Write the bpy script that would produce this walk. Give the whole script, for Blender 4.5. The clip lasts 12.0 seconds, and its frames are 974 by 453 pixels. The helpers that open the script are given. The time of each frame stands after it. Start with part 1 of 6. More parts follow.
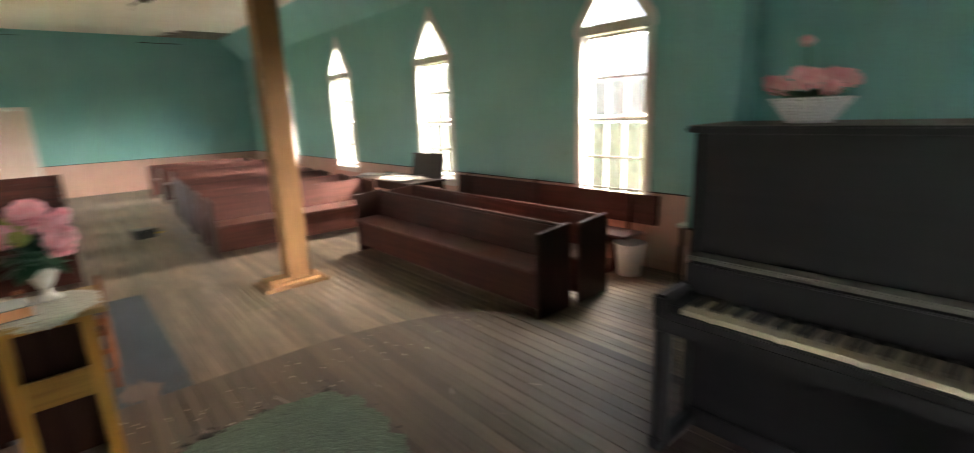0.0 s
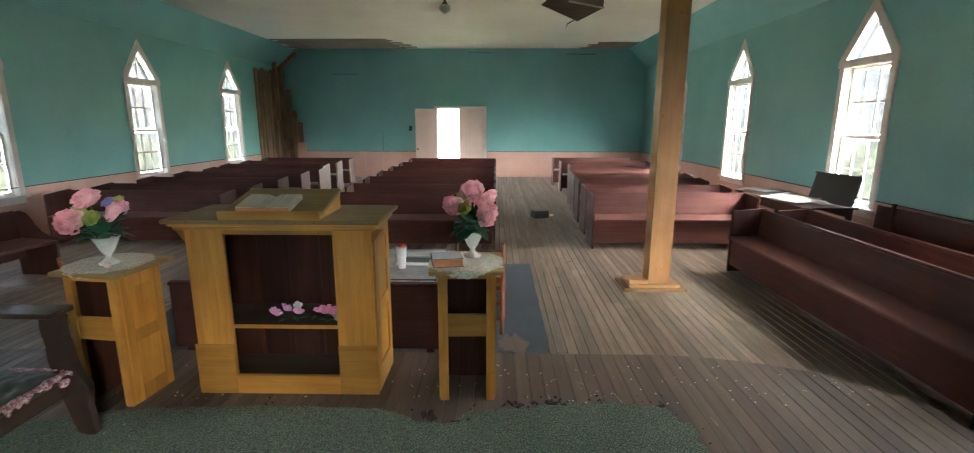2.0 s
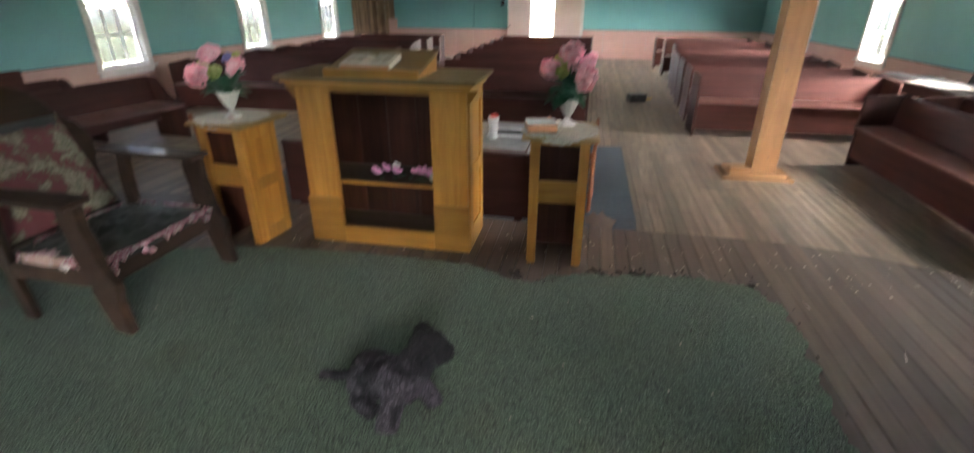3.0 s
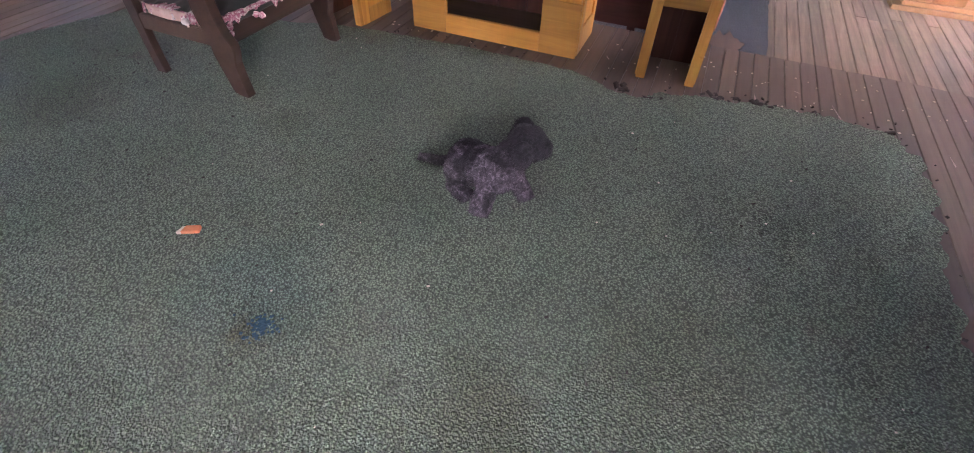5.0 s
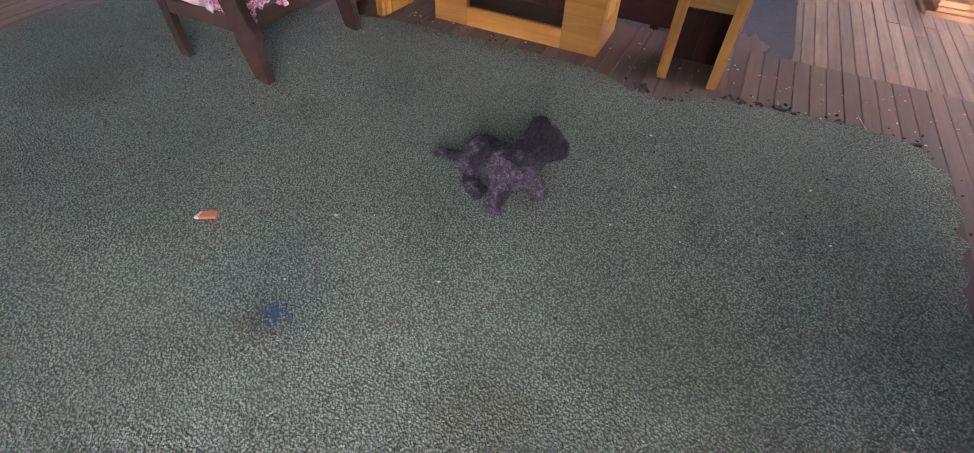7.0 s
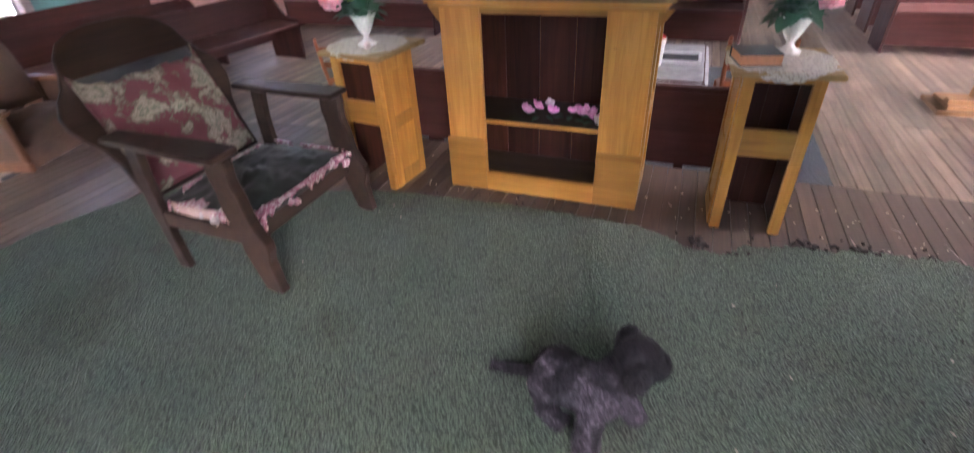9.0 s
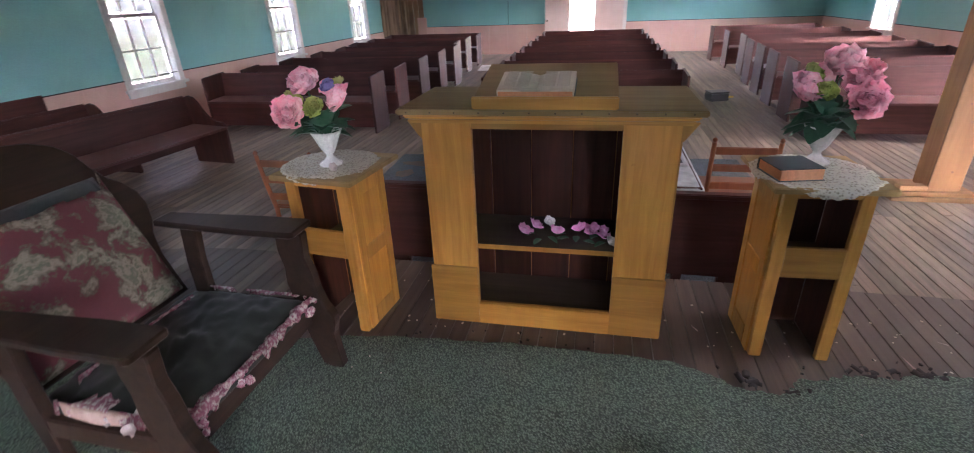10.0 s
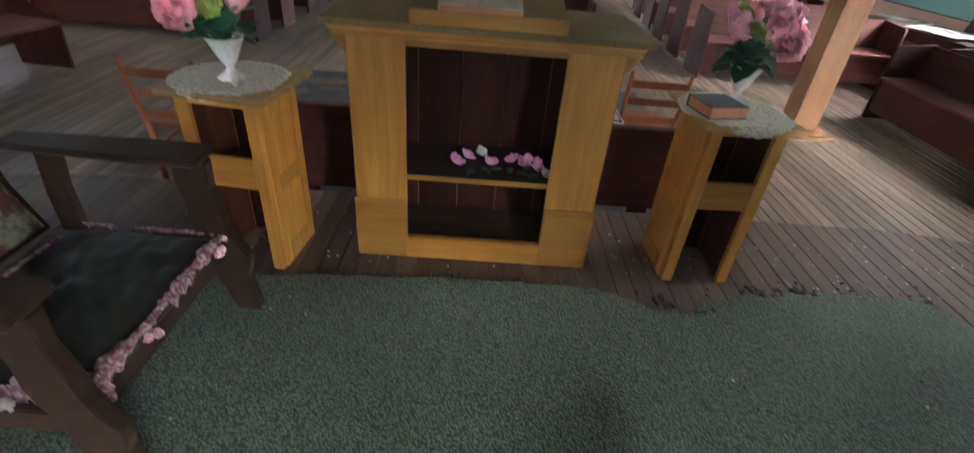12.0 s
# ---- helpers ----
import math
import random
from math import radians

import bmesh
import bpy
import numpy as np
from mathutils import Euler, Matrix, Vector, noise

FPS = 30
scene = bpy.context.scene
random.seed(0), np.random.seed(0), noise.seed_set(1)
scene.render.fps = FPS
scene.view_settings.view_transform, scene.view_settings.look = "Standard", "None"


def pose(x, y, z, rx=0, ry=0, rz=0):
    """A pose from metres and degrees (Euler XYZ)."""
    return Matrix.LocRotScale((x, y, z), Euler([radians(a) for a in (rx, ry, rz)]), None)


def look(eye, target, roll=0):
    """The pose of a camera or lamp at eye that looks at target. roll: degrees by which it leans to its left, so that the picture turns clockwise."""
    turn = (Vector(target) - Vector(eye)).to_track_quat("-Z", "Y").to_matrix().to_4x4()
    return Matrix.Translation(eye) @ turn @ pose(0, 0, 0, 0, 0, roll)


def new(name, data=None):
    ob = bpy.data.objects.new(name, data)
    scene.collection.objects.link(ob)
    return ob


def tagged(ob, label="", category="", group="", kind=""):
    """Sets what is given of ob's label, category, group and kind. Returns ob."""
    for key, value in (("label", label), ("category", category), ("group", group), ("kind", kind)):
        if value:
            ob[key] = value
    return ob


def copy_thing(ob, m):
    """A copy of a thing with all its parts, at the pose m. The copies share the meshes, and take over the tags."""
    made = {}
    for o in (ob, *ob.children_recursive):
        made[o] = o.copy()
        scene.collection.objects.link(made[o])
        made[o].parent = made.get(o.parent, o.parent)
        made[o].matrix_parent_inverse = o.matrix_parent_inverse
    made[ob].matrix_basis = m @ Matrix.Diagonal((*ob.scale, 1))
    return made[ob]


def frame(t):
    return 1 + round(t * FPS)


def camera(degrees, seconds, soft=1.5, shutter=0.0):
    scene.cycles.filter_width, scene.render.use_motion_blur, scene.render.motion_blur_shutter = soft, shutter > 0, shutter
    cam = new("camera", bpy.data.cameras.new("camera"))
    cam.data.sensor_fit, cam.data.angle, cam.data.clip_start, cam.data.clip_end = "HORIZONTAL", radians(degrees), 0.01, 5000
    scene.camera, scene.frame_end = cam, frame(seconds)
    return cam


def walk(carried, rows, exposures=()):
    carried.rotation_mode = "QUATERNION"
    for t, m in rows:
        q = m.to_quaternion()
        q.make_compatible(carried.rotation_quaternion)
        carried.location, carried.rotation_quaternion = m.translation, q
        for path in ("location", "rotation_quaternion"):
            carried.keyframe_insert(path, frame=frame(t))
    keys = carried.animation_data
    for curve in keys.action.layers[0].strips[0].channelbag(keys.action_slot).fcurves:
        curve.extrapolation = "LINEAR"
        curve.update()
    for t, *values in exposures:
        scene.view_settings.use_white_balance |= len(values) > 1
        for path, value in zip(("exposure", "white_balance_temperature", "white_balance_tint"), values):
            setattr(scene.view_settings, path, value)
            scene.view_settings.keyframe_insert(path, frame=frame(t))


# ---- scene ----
# camera and walk
cam = camera(88.8, 12.0, soft=1.0, shutter=0.5)
PATH = [
    (0, (-0.055, -0.035, 1.639), (1.204, 1.451, 1.185), -2.4),
    (0.5, (-0.108, 0.05, 1.674), (0.566, 1.886, 1.258), -0.7),
    (1, (-0.105, 0.051, 1.668), (0.139, 1.995, 1.269), 0.7),
    (1.5, (-0.073, 0.016, 1.679), (-0.004, 1.975, 1.282), 0.5),
    (2, (-0.056, 0.002, 1.681), (-0.093, 1.958, 1.269), 0.1),
    (2.5, (-0.068, 0.005, 1.681), (-0.241, 1.922, 1.139), -1.0),
    (3, (-0.099, -0.06, 1.551), (-0.45, 1.725, 0.721), 0.1),
    (3.5, (-0.145, -0.084, 1.473), (-0.589, 1.467, 0.291), 0.6),
    (3.7, (-0.156, -0.093, 1.468), (-0.618, 1.401, 0.221), 1.0),
    (5.3, (-0.177, -0.11, 1.429), (-0.711, 1.199, 0.015), 2.0),
    (5.5, (-0.173, -0.114, 1.428), (-0.718, 1.19, 0.012), 2.1),
    (6, (-0.183, -0.124, 1.429), (-0.739, 1.163, 0.003), 2.9),
    (6.5, (-0.19, -0.134, 1.416), (-0.742, 1.155, -0.01), 3.3),
    (6.7, (-0.184, -0.124, 1.432), (-0.728, 1.157, -0.004), 3.5),
    (8.3, (-0.221, 0.163, 1.509), (-0.858, 1.317, 0.283), -3.3),
    (8.5, (-0.335, 0.209, 1.533), (-0.975, 1.401, 0.346), -4.0),
    (9, (-0.650, 0.312, 1.535), (-1.224, 1.695, 0.535), -3.3),
    (9.5, (-0.913, 0.562, 1.568), (-1.405, 2.099, 0.772), -3.0),
    (10, (-1.142, 0.741, 1.558), (-1.505, 2.332, 0.798), -2.4),
    (10.5, (-1.370, 0.826, 1.574), (-1.606, 2.441, 0.815), -1.6),
    (11, (-1.397, 0.821, 1.591), (-1.534, 2.457, 0.853), 0.1),
    (11.5, (-1.401, 0.815, 1.575), (-1.436, 2.415, 0.752), 2.3),
    (12, (-1.367, 0.822, 1.531), (-1.308, 2.326, 0.544), 5.2),
]
EV = 7.6
EXPOSURES = [(t, EV + e, k, tint) for t, e, k, tint in ((0.0, 0.0, 7300, 13), (0.5, 0.15, 7300, 15), (1.0, 0.05, 6700, 11), (1.5, 0.0, 6400, 11), (2.6, 0.0, 6300, 12), (3.6, 0.25, 6350, 23), (5.5, 0.68, 6100, 44), (6.7, 0.68, 6100, 44), (8.4, 0.7, 6100, 38), (9.0, 0.8, 6100, 36), (9.6, 0.25, 5950, 31), (11.0, 0.2, 5900, 27), (12.0, 0.0, 6050, 18))]
walk(cam, [(t, look(eye, target, roll)) for t, eye, target, roll in PATH], EXPOSURES)

# world and sun: an overcast day
SUN_EL, SUN_AZ = 46, 119
world = bpy.data.worlds.new("overcast_sky")
scene.world = world
world.use_nodes = True
wn, wl = world.node_tree.nodes, world.node_tree.links
sky = wn.new("ShaderNodeTexSky")
sky.sky_type, sky.sun_disc = "NISHITA", False
sky.sun_elevation, sky.sun_rotation = radians(SUN_EL), radians(SUN_AZ)
sky.air_density, sky.dust_density = 1.0, 3.0
grey = wn.new("ShaderNodeHueSaturation")
grey.inputs["Saturation"].default_value = 0.4
wl.new(sky.outputs[0], grey.inputs["Color"])
wl.new(grey.outputs[0], wn["Background"].inputs["Color"])
SKY = 0.15
wn["Background"].inputs["Strength"].default_value = SKY
sun = new("sun", bpy.data.lights.new("sun", "SUN"))
sun.data.energy, sun.data.angle, sun.data.color = 0.8, radians(90), (1.0, 0.96, 0.9)
sun.matrix_world = look((0, 0, 0), (-math.sin(radians(SUN_AZ)) * math.cos(radians(SUN_EL)), -math.cos(radians(SUN_AZ)) * math.cos(radians(SUN_EL)), -math.sin(radians(SUN_EL))))

# the plan, in metres
XL, XR, YF, YB = -7.38, 4.87, 17.2, 1.52     # nave walls and the chancel wall
LOW, CEIL, EAVE, COVE = -0.18, 4.04, 3.45, 0.6
DADO = 0.69
AXL, AXR, AYB = -6.2, 3.85, -2.4              # the recess behind the platform


# ---- materials ----
def material(name):
    m = bpy.data.materials.new(name)
    m.use_nodes = True
    return m, m.node_tree.nodes, m.node_tree.links, m.node_tree.nodes["Principled BSDF"]


def ramp(n, stops):
    r = n.new("ShaderNodeValToRGB")
    e = r.color_ramp.elements
    while len(e) < len(stops):
        e.new(0.5)
    for k, (p, c) in enumerate(stops):
        e[k].position, e[k].color = p, (*c, 1)
    return r


def noise_node(n, l, vec, scale, detail=4.0, rough=0.55, dist=0.0):
    t = n.new("ShaderNodeTexNoise")
    t.inputs["Scale"].default_value, t.inputs["Detail"].default_value = scale, detail
    t.inputs["Roughness"].default_value, t.inputs["Distortion"].default_value = rough, dist
    l.new(vec, t.inputs["Vector"])
    return t


def coords(n, l, scale=(1, 1, 1), vary=True):
    """Object coordinates, shifted by each object's own random number."""
    c = n.new("ShaderNodeTexCoord")
    m = n.new("ShaderNodeMapping")
    m.inputs["Scale"].default_value = scale
    l.new(c.outputs["Object"], m.inputs["Vector"])
    if vary:
        o = n.new("ShaderNodeObjectInfo")
        k = n.new("ShaderNodeMath")
        k.operation = "MULTIPLY"
        k.inputs[1].default_value = 37.0
        l.new(o.outputs["Random"], k.inputs[0])
        l.new(k.outputs[0], m.inputs["Location"])
    return m.outputs[0]


def mixcol(n, l, fac, a, b, mode="MIX"):
    x = n.new("ShaderNodeMix")
    x.data_type, x.blend_type = "RGBA", mode
    for sock, v in ((x.inputs["Factor"], fac), (x.inputs["A"], a), (x.inputs["B"], b)):
        if isinstance(v, (int, float)):
            sock.default_value = v
        elif isinstance(v, tuple):
            sock.default_value = (*v, 1)
        else:
            l.new(v, sock)
    return x.outputs["Result"]


def bump(n, l, bsdf, height, strength, distance):
    b = n.new("ShaderNodeBump")
    b.inputs["Strength"].default_value, b.inputs["Distance"].default_value = strength, distance
    l.new(height, b.inputs["Height"])
    l.new(b.outputs[0], bsdf.inputs["Normal"])


def wood(name, light, dark, axis="x", rough=0.5, grain=22.0, wear=None, wear_at=0.62, vary=0.35, coat=0.0, relief=0.25, island=False):
    """Wood with grain along one axis, a second scale of tone, and worn patches."""
    m, n, l, b = material(name)
    st = {"x": (0.06, 1, 1), "y": (1, 0.06, 1), "z": (1, 1, 0.06)}[axis]
    g = noise_node(n, l, coords(n, l, st), grain, 6.0, 0.65, 0.6)
    r = ramp(n, [(0.28, dark), (0.72, light)])
    l.new(g.outputs["Fac"], r.inputs[0])
    big = noise_node(n, l, coords(n, l), 2.2, 3.0)
    rb = ramp(n, [(0.3, (1 - vary,) * 3), (0.75, (1.0, 1.0, 1.0))])
    l.new(big.outputs["Fac"], rb.inputs[0])
    col = mixcol(n, l, 1.0, r.outputs[0], rb.outputs[0], "MULTIPLY")
    if wear:
        w = noise_node(n, l, coords(n, l, (1, 1, 1)), 9.0, 8.0, 0.7)
        rw = ramp(n, [(wear_at, (0, 0, 0)), (wear_at + 0.06, (1, 1, 1))])
        l.new(w.outputs["Fac"], rw.inputs[0])
        col = mixcol(n, l, rw.outputs[0], col, wear)
    o = n.new("ShaderNodeObjectInfo")
    ro = ramp(n, [(0.0, (0.66, 0.66, 0.67)), (0.5, (0.93, 0.92, 0.91)), (1.0, (1.18, 1.14, 1.1))])
    geo = n.new("ShaderNodeNewGeometry")
    l.new(geo.outputs["Random Per Island"] if island else o.outputs["Random"], ro.inputs[0])
    col = mixcol(n, l, 1.0, col, ro.outputs[0], "MULTIPLY")
    l.new(col, b.inputs["Base Color"])
    rr = n.new("ShaderNodeMapRange")
    rr.inputs["To Min"].default_value, rr.inputs["To Max"].default_value = max(rough - 0.12, 0.08), min(rough + 0.15, 1.0)
    l.new(big.outputs["Fac"], rr.inputs["Value"])
    l.new(rr.outputs[0], b.inputs["Roughness"])
    b.inputs["Coat Weight"].default_value = coat
    b.inputs["Specular IOR Level"].default_value = 0.35
    bump(n, l, b, g.outputs["Fac"], relief, 0.004)
    return m


def paint(name, colour, other, rough=0.6, scale=1.6, spots=None, spot_at=0.68, fine=60.0, relief=0.12):
    """Old paint: broad shifts of tone, fine mottling and, if given, stains."""
    m, n, l, b = material(name)
    v = coords(n, l, vary=False)
    a = noise_node(n, l, v, scale, 5.0, 0.6)
    r = ramp(n, [(0.3, other), (0.7, colour)])
    l.new(a.outputs["Fac"], r.inputs[0])
    f = noise_node(n, l, v, fine, 3.0)
    rf = ramp(n, [(0.25, (0.9, 0.9, 0.9)), (0.75, (1.05, 1.05, 1.05))])
    l.new(f.outputs["Fac"], rf.inputs[0])
    col = mixcol(n, l, 1.0, r.outputs[0], rf.outputs[0], "MULTIPLY")
    if spots:
        s = noise_node(n, l, v, scale * 2.3, 9.0, 0.72, 0.4)
        rs = ramp(n, [(spot_at, (0, 0, 0)), (spot_at + 0.1, (1, 1, 1))])
        l.new(s.outputs["Fac"], rs.inputs[0])
        col = mixcol(n, l, rs.outputs[0], col, spots)
    l.new(col, b.inputs["Base Color"])
    b.inputs["Roughness"].default_value = rough
    bump(n, l, b, f.outputs["Fac"], relief, 0.003)
    return m


def plain(name, colour, rough=0.5, metal=0.0, sheen=0.0, fine=80.0):
    m, n, l, b = material(name)
    f = noise_node(n, l, coords(n, l), fine, 4.0)
    r = ramp(n, [(0.2, tuple(c * 0.8 for c in colour)), (0.8, tuple(min(c * 1.12, 1) for c in colour))])
    l.new(f.outputs["Fac"], r.inputs[0])
    l.new(r.outputs[0], b.inputs["Base Color"])
    b.inputs["Roughness"].default_value, b.inputs["Metallic"].default_value = rough, metal
    b.inputs["Sheen Weight"].default_value = sheen
    bump(n, l, b, f.outputs["Fac"], 0.08, 0.002)
    return m


TEAL = paint("teal_wall_paint", (0.205, 0.49, 0.475), (0.16, 0.42, 0.415), 0.6, 0.7, spots=(0.15, 0.37, 0.34), spot_at=0.66)
PINK = paint("pink_wainscot_paint", (0.62, 0.40, 0.33), (0.54, 0.33, 0.27), 0.6, 1.5, spots=(0.42, 0.27, 0.21), spot_at=0.66)
WHITE = paint("old_white_paint", (0.72, 0.69, 0.64), (0.6, 0.57, 0.53), 0.5, 3.0, spots=(0.42, 0.38, 0.33), spot_at=0.68)
DOORPINK = paint("pinkish_white_door_paint", (0.7, 0.58, 0.52), (0.62, 0.5, 0.44), 0.5, 2.0)
CEILING = paint("ceiling_paper", (0.72, 0.69, 0.63), (0.62, 0.58, 0.52), 0.8, 0.5, spots=(0.5, 0.44, 0.36), spot_at=0.66)
BAREBOARD = wood("bare_ceiling_board", (0.36, 0.32, 0.27), (0.2, 0.17, 0.14), "x", 0.8)
FLOORWOOD = wood("worn_floor_board", (0.38, 0.295, 0.22), (0.165, 0.122, 0.09), "y", 0.45, 26.0, vary=0.4, relief=0.35)
FLOORREST = wood("worn_floor_board_far", (0.38, 0.295, 0.22), (0.165, 0.122, 0.09), "y", 0.45, 26.0, vary=0.4, relief=0.35, island=True)
STAGEWOOD = wood("brown_painted_board", (0.165, 0.117, 0.088), (0.095, 0.067, 0.05), "y", 0.45, 20.0, wear=(0.36, 0.27, 0.21), wear_at=0.68, vary=0.3)
JOINT = plain("floor_joint_dirt", (0.03, 0.024, 0.02), 0.9)
PEWWOOD = wood("dark_red_pew_varnish", (0.098, 0.034, 0.026), (0.048, 0.017, 0.013), "x", 0.48, 16.0, vary=0.35, coat=0.0, relief=0.08)
PEWEND = wood("dark_red_pew_end_varnish", (0.078, 0.029, 0.021), (0.036, 0.014, 0.011), "z", 0.5, 16.0, vary=0.35, coat=0.0, relief=0.08)
# lighter than the pew wood: window sheen put into the colour, besides wear
PEWSEAT = wood("worn_sheened_pew_seat", (0.13, 0.05, 0.038), (0.06, 0.023, 0.018), "x", 0.36, 16.0, wear=(0.22, 0.13, 0.1), wear_at=0.63, vary=0.35, relief=0.08)
CHIPPED = paint("chipped_pale_edge", (0.55, 0.48, 0.45), (0.25, 0.13, 0.11), 0.7, 9.0)
OAK = wood("yellow_grained_oak_z", (0.62, 0.315, 0.062), (0.4, 0.178, 0.03), "z", 0.4, 24.0, wear=(0.33, 0.15, 0.03), wear_at=0.66, vary=0.3, coat=0.15, relief=0.12)
OAKX = wood("yellow_grained_oak_x", (0.62, 0.315, 0.062), (0.4, 0.178, 0.03), "x", 0.4, 24.0, wear=(0.33, 0.15, 0.03), wear_at=0.66, vary=0.3, coat=0.15, relief=0.12)
OAKTOP = wood("dusty_oak_top", (0.42, 0.29, 0.12), (0.28, 0.18, 0.07), "x", 0.55, 20.0, vary=0.25)
# boards and shelves inside lectern and stands, darker than the oak outside
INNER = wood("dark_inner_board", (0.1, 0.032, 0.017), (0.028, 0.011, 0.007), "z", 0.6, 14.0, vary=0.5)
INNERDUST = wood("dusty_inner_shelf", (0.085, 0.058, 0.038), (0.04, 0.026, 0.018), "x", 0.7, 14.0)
DARKOAK = wood("dark_armchair_oak", (0.04, 0.022, 0.013), (0.015, 0.009, 0.006), "x", 0.5, 18.0, vary=0.3, coat=0.1)
PINE = wood("raw_pine_post", (0.42, 0.22, 0.082), (0.3, 0.145, 0.05), "z", 0.6, 16.0, vary=0.25, relief=0.15)
PINEX = wood("raw_pine_plank", (0.42, 0.24, 0.11), (0.3, 0.155, 0.065), "x", 0.6, 16.0, vary=0.25)
CHAIRRED = wood("red_brown_chair_wood", (0.36, 0.12, 0.045), (0.22, 0.065, 0.025), "z", 0.4, 14.0, coat=0.15)
ROTTEN = wood("bare_rotten_board", (0.42, 0.3, 0.19), (0.22, 0.15, 0.09), "z", 0.85, 14.0, vary=0.5, relief=0.5)
PALEBARK = wood("pale_winter_bark", (0.36, 0.32, 0.28), (0.22, 0.2, 0.17), "z", 0.9, 6.0)
EBONY = wood("black_piano_finish", (0.009, 0.0085, 0.009), (0.005, 0.0045, 0.005), "y", 0.4, 14.0, vary=0.3, coat=0.12, relief=0.05)
DUSTTOP = plain("dusty_black_top", (0.16, 0.145, 0.12), 0.75)
IVORY = plain("yellowed_ivory_key", (0.55, 0.47, 0.34), 0.4)
BLACKKEY = plain("black_key", (0.015, 0.014, 0.014), 0.4)
BLACK = plain("black_plastic", (0.016, 0.016, 0.017), 0.35)
PORCELAIN = plain("white_milk_glass", (0.78, 0.76, 0.72), 0.25)
PLASTIC = plain("white_plastic", (0.72, 0.72, 0.72), 0.4)
PINKPETAL = paint("pink_silk_petal", (0.95, 0.38, 0.47), (1.0, 0.8, 0.82), 0.7, 26.0)
CORALPETAL = paint("coral_silk_petal", (0.8, 0.27, 0.31), (0.9, 0.58, 0.6), 0.7, 26.0)
LILACPETAL = paint("lilac_silk_petal", (0.72, 0.22, 0.5), (0.86, 0.52, 0.72), 0.7, 40.0)
GREENPETAL = paint("lime_silk_petal", (0.55, 0.62, 0.2), (0.42, 0.52, 0.15), 0.7, 22.0)
BLUEPETAL = paint("blue_silk_petal", (0.22, 0.22, 0.5), (0.3, 0.3, 0.6), 0.7, 22.0)
for dull in (PEWWOOD, PEWEND, INNER, DARKOAK):
    dull.node_tree.nodes["Principled BSDF"].inputs["Specular IOR Level"].default_value = 0.18
for soft in (PINKPETAL, LILACPETAL, GREENPETAL, CORALPETAL, BLUEPETAL):
    soft.node_tree.nodes["Principled BSDF"].inputs["Subsurface Weight"].default_value = 0.0
    soft.node_tree.nodes["Principled BSDF"].inputs["Subsurface Radius"].default_value = (0.03, 0.015, 0.015)
    pn, pl = soft.node_tree.nodes, soft.node_tree.links
    thin, both = pn.new("ShaderNodeBsdfTranslucent"), pn.new("ShaderNodeMixShader")
    both.inputs["Fac"].default_value = 0.4
    pl.new(pn["Principled BSDF"].inputs["Base Color"].links[0].from_socket, thin.inputs["Color"])
    pl.new(pn["Principled BSDF"].outputs[0], both.inputs[1])
    pl.new(thin.outputs[0], both.inputs[2])
    pl.new(both.outputs[0], pn["Material Output"].inputs["Surface"])
LEAF = paint("dark_silk_leaf", (0.03, 0.11, 0.055), (0.02, 0.07, 0.035), 0.5, 18.0)
PAPER = paint("aged_paper", (0.66, 0.58, 0.47), (0.56, 0.47, 0.37), 0.8, 8.0)
PAGEEDGE = plain("orange_page_edge", (0.62, 0.27, 0.13), 0.7)
BOOKBLACK = plain("black_book_cover", (0.035, 0.04, 0.042), 0.4)
BROWNCLOTH = paint("brown_worn_upholstery", (0.1, 0.052, 0.027), (0.055, 0.028, 0.015), 0.7, 5.0)
STEEL = plain("dull_steel", (0.3, 0.3, 0.3), 0.4, 0.9)
BRASS = plain("dark_bronze", (0.1, 0.07, 0.04), 0.4, 0.8)
RED = plain("red_plastic", (0.65, 0.04, 0.03), 0.4)
YELLOW = plain("yellow_handle", (0.6, 0.4, 0.06), 0.5)
GRASS = paint("dry_grass", (0.26, 0.24, 0.12), (0.17, 0.18, 0.09), 0.95, 0.6, spots=(0.3, 0.26, 0.17), spot_at=0.55)
HILL = paint("winter_hillside", (0.3, 0.27, 0.22), (0.2, 0.2, 0.14), 0.95, 0.12, spots=(0.34, 0.27, 0.2), spot_at=0.55, fine=1.2)


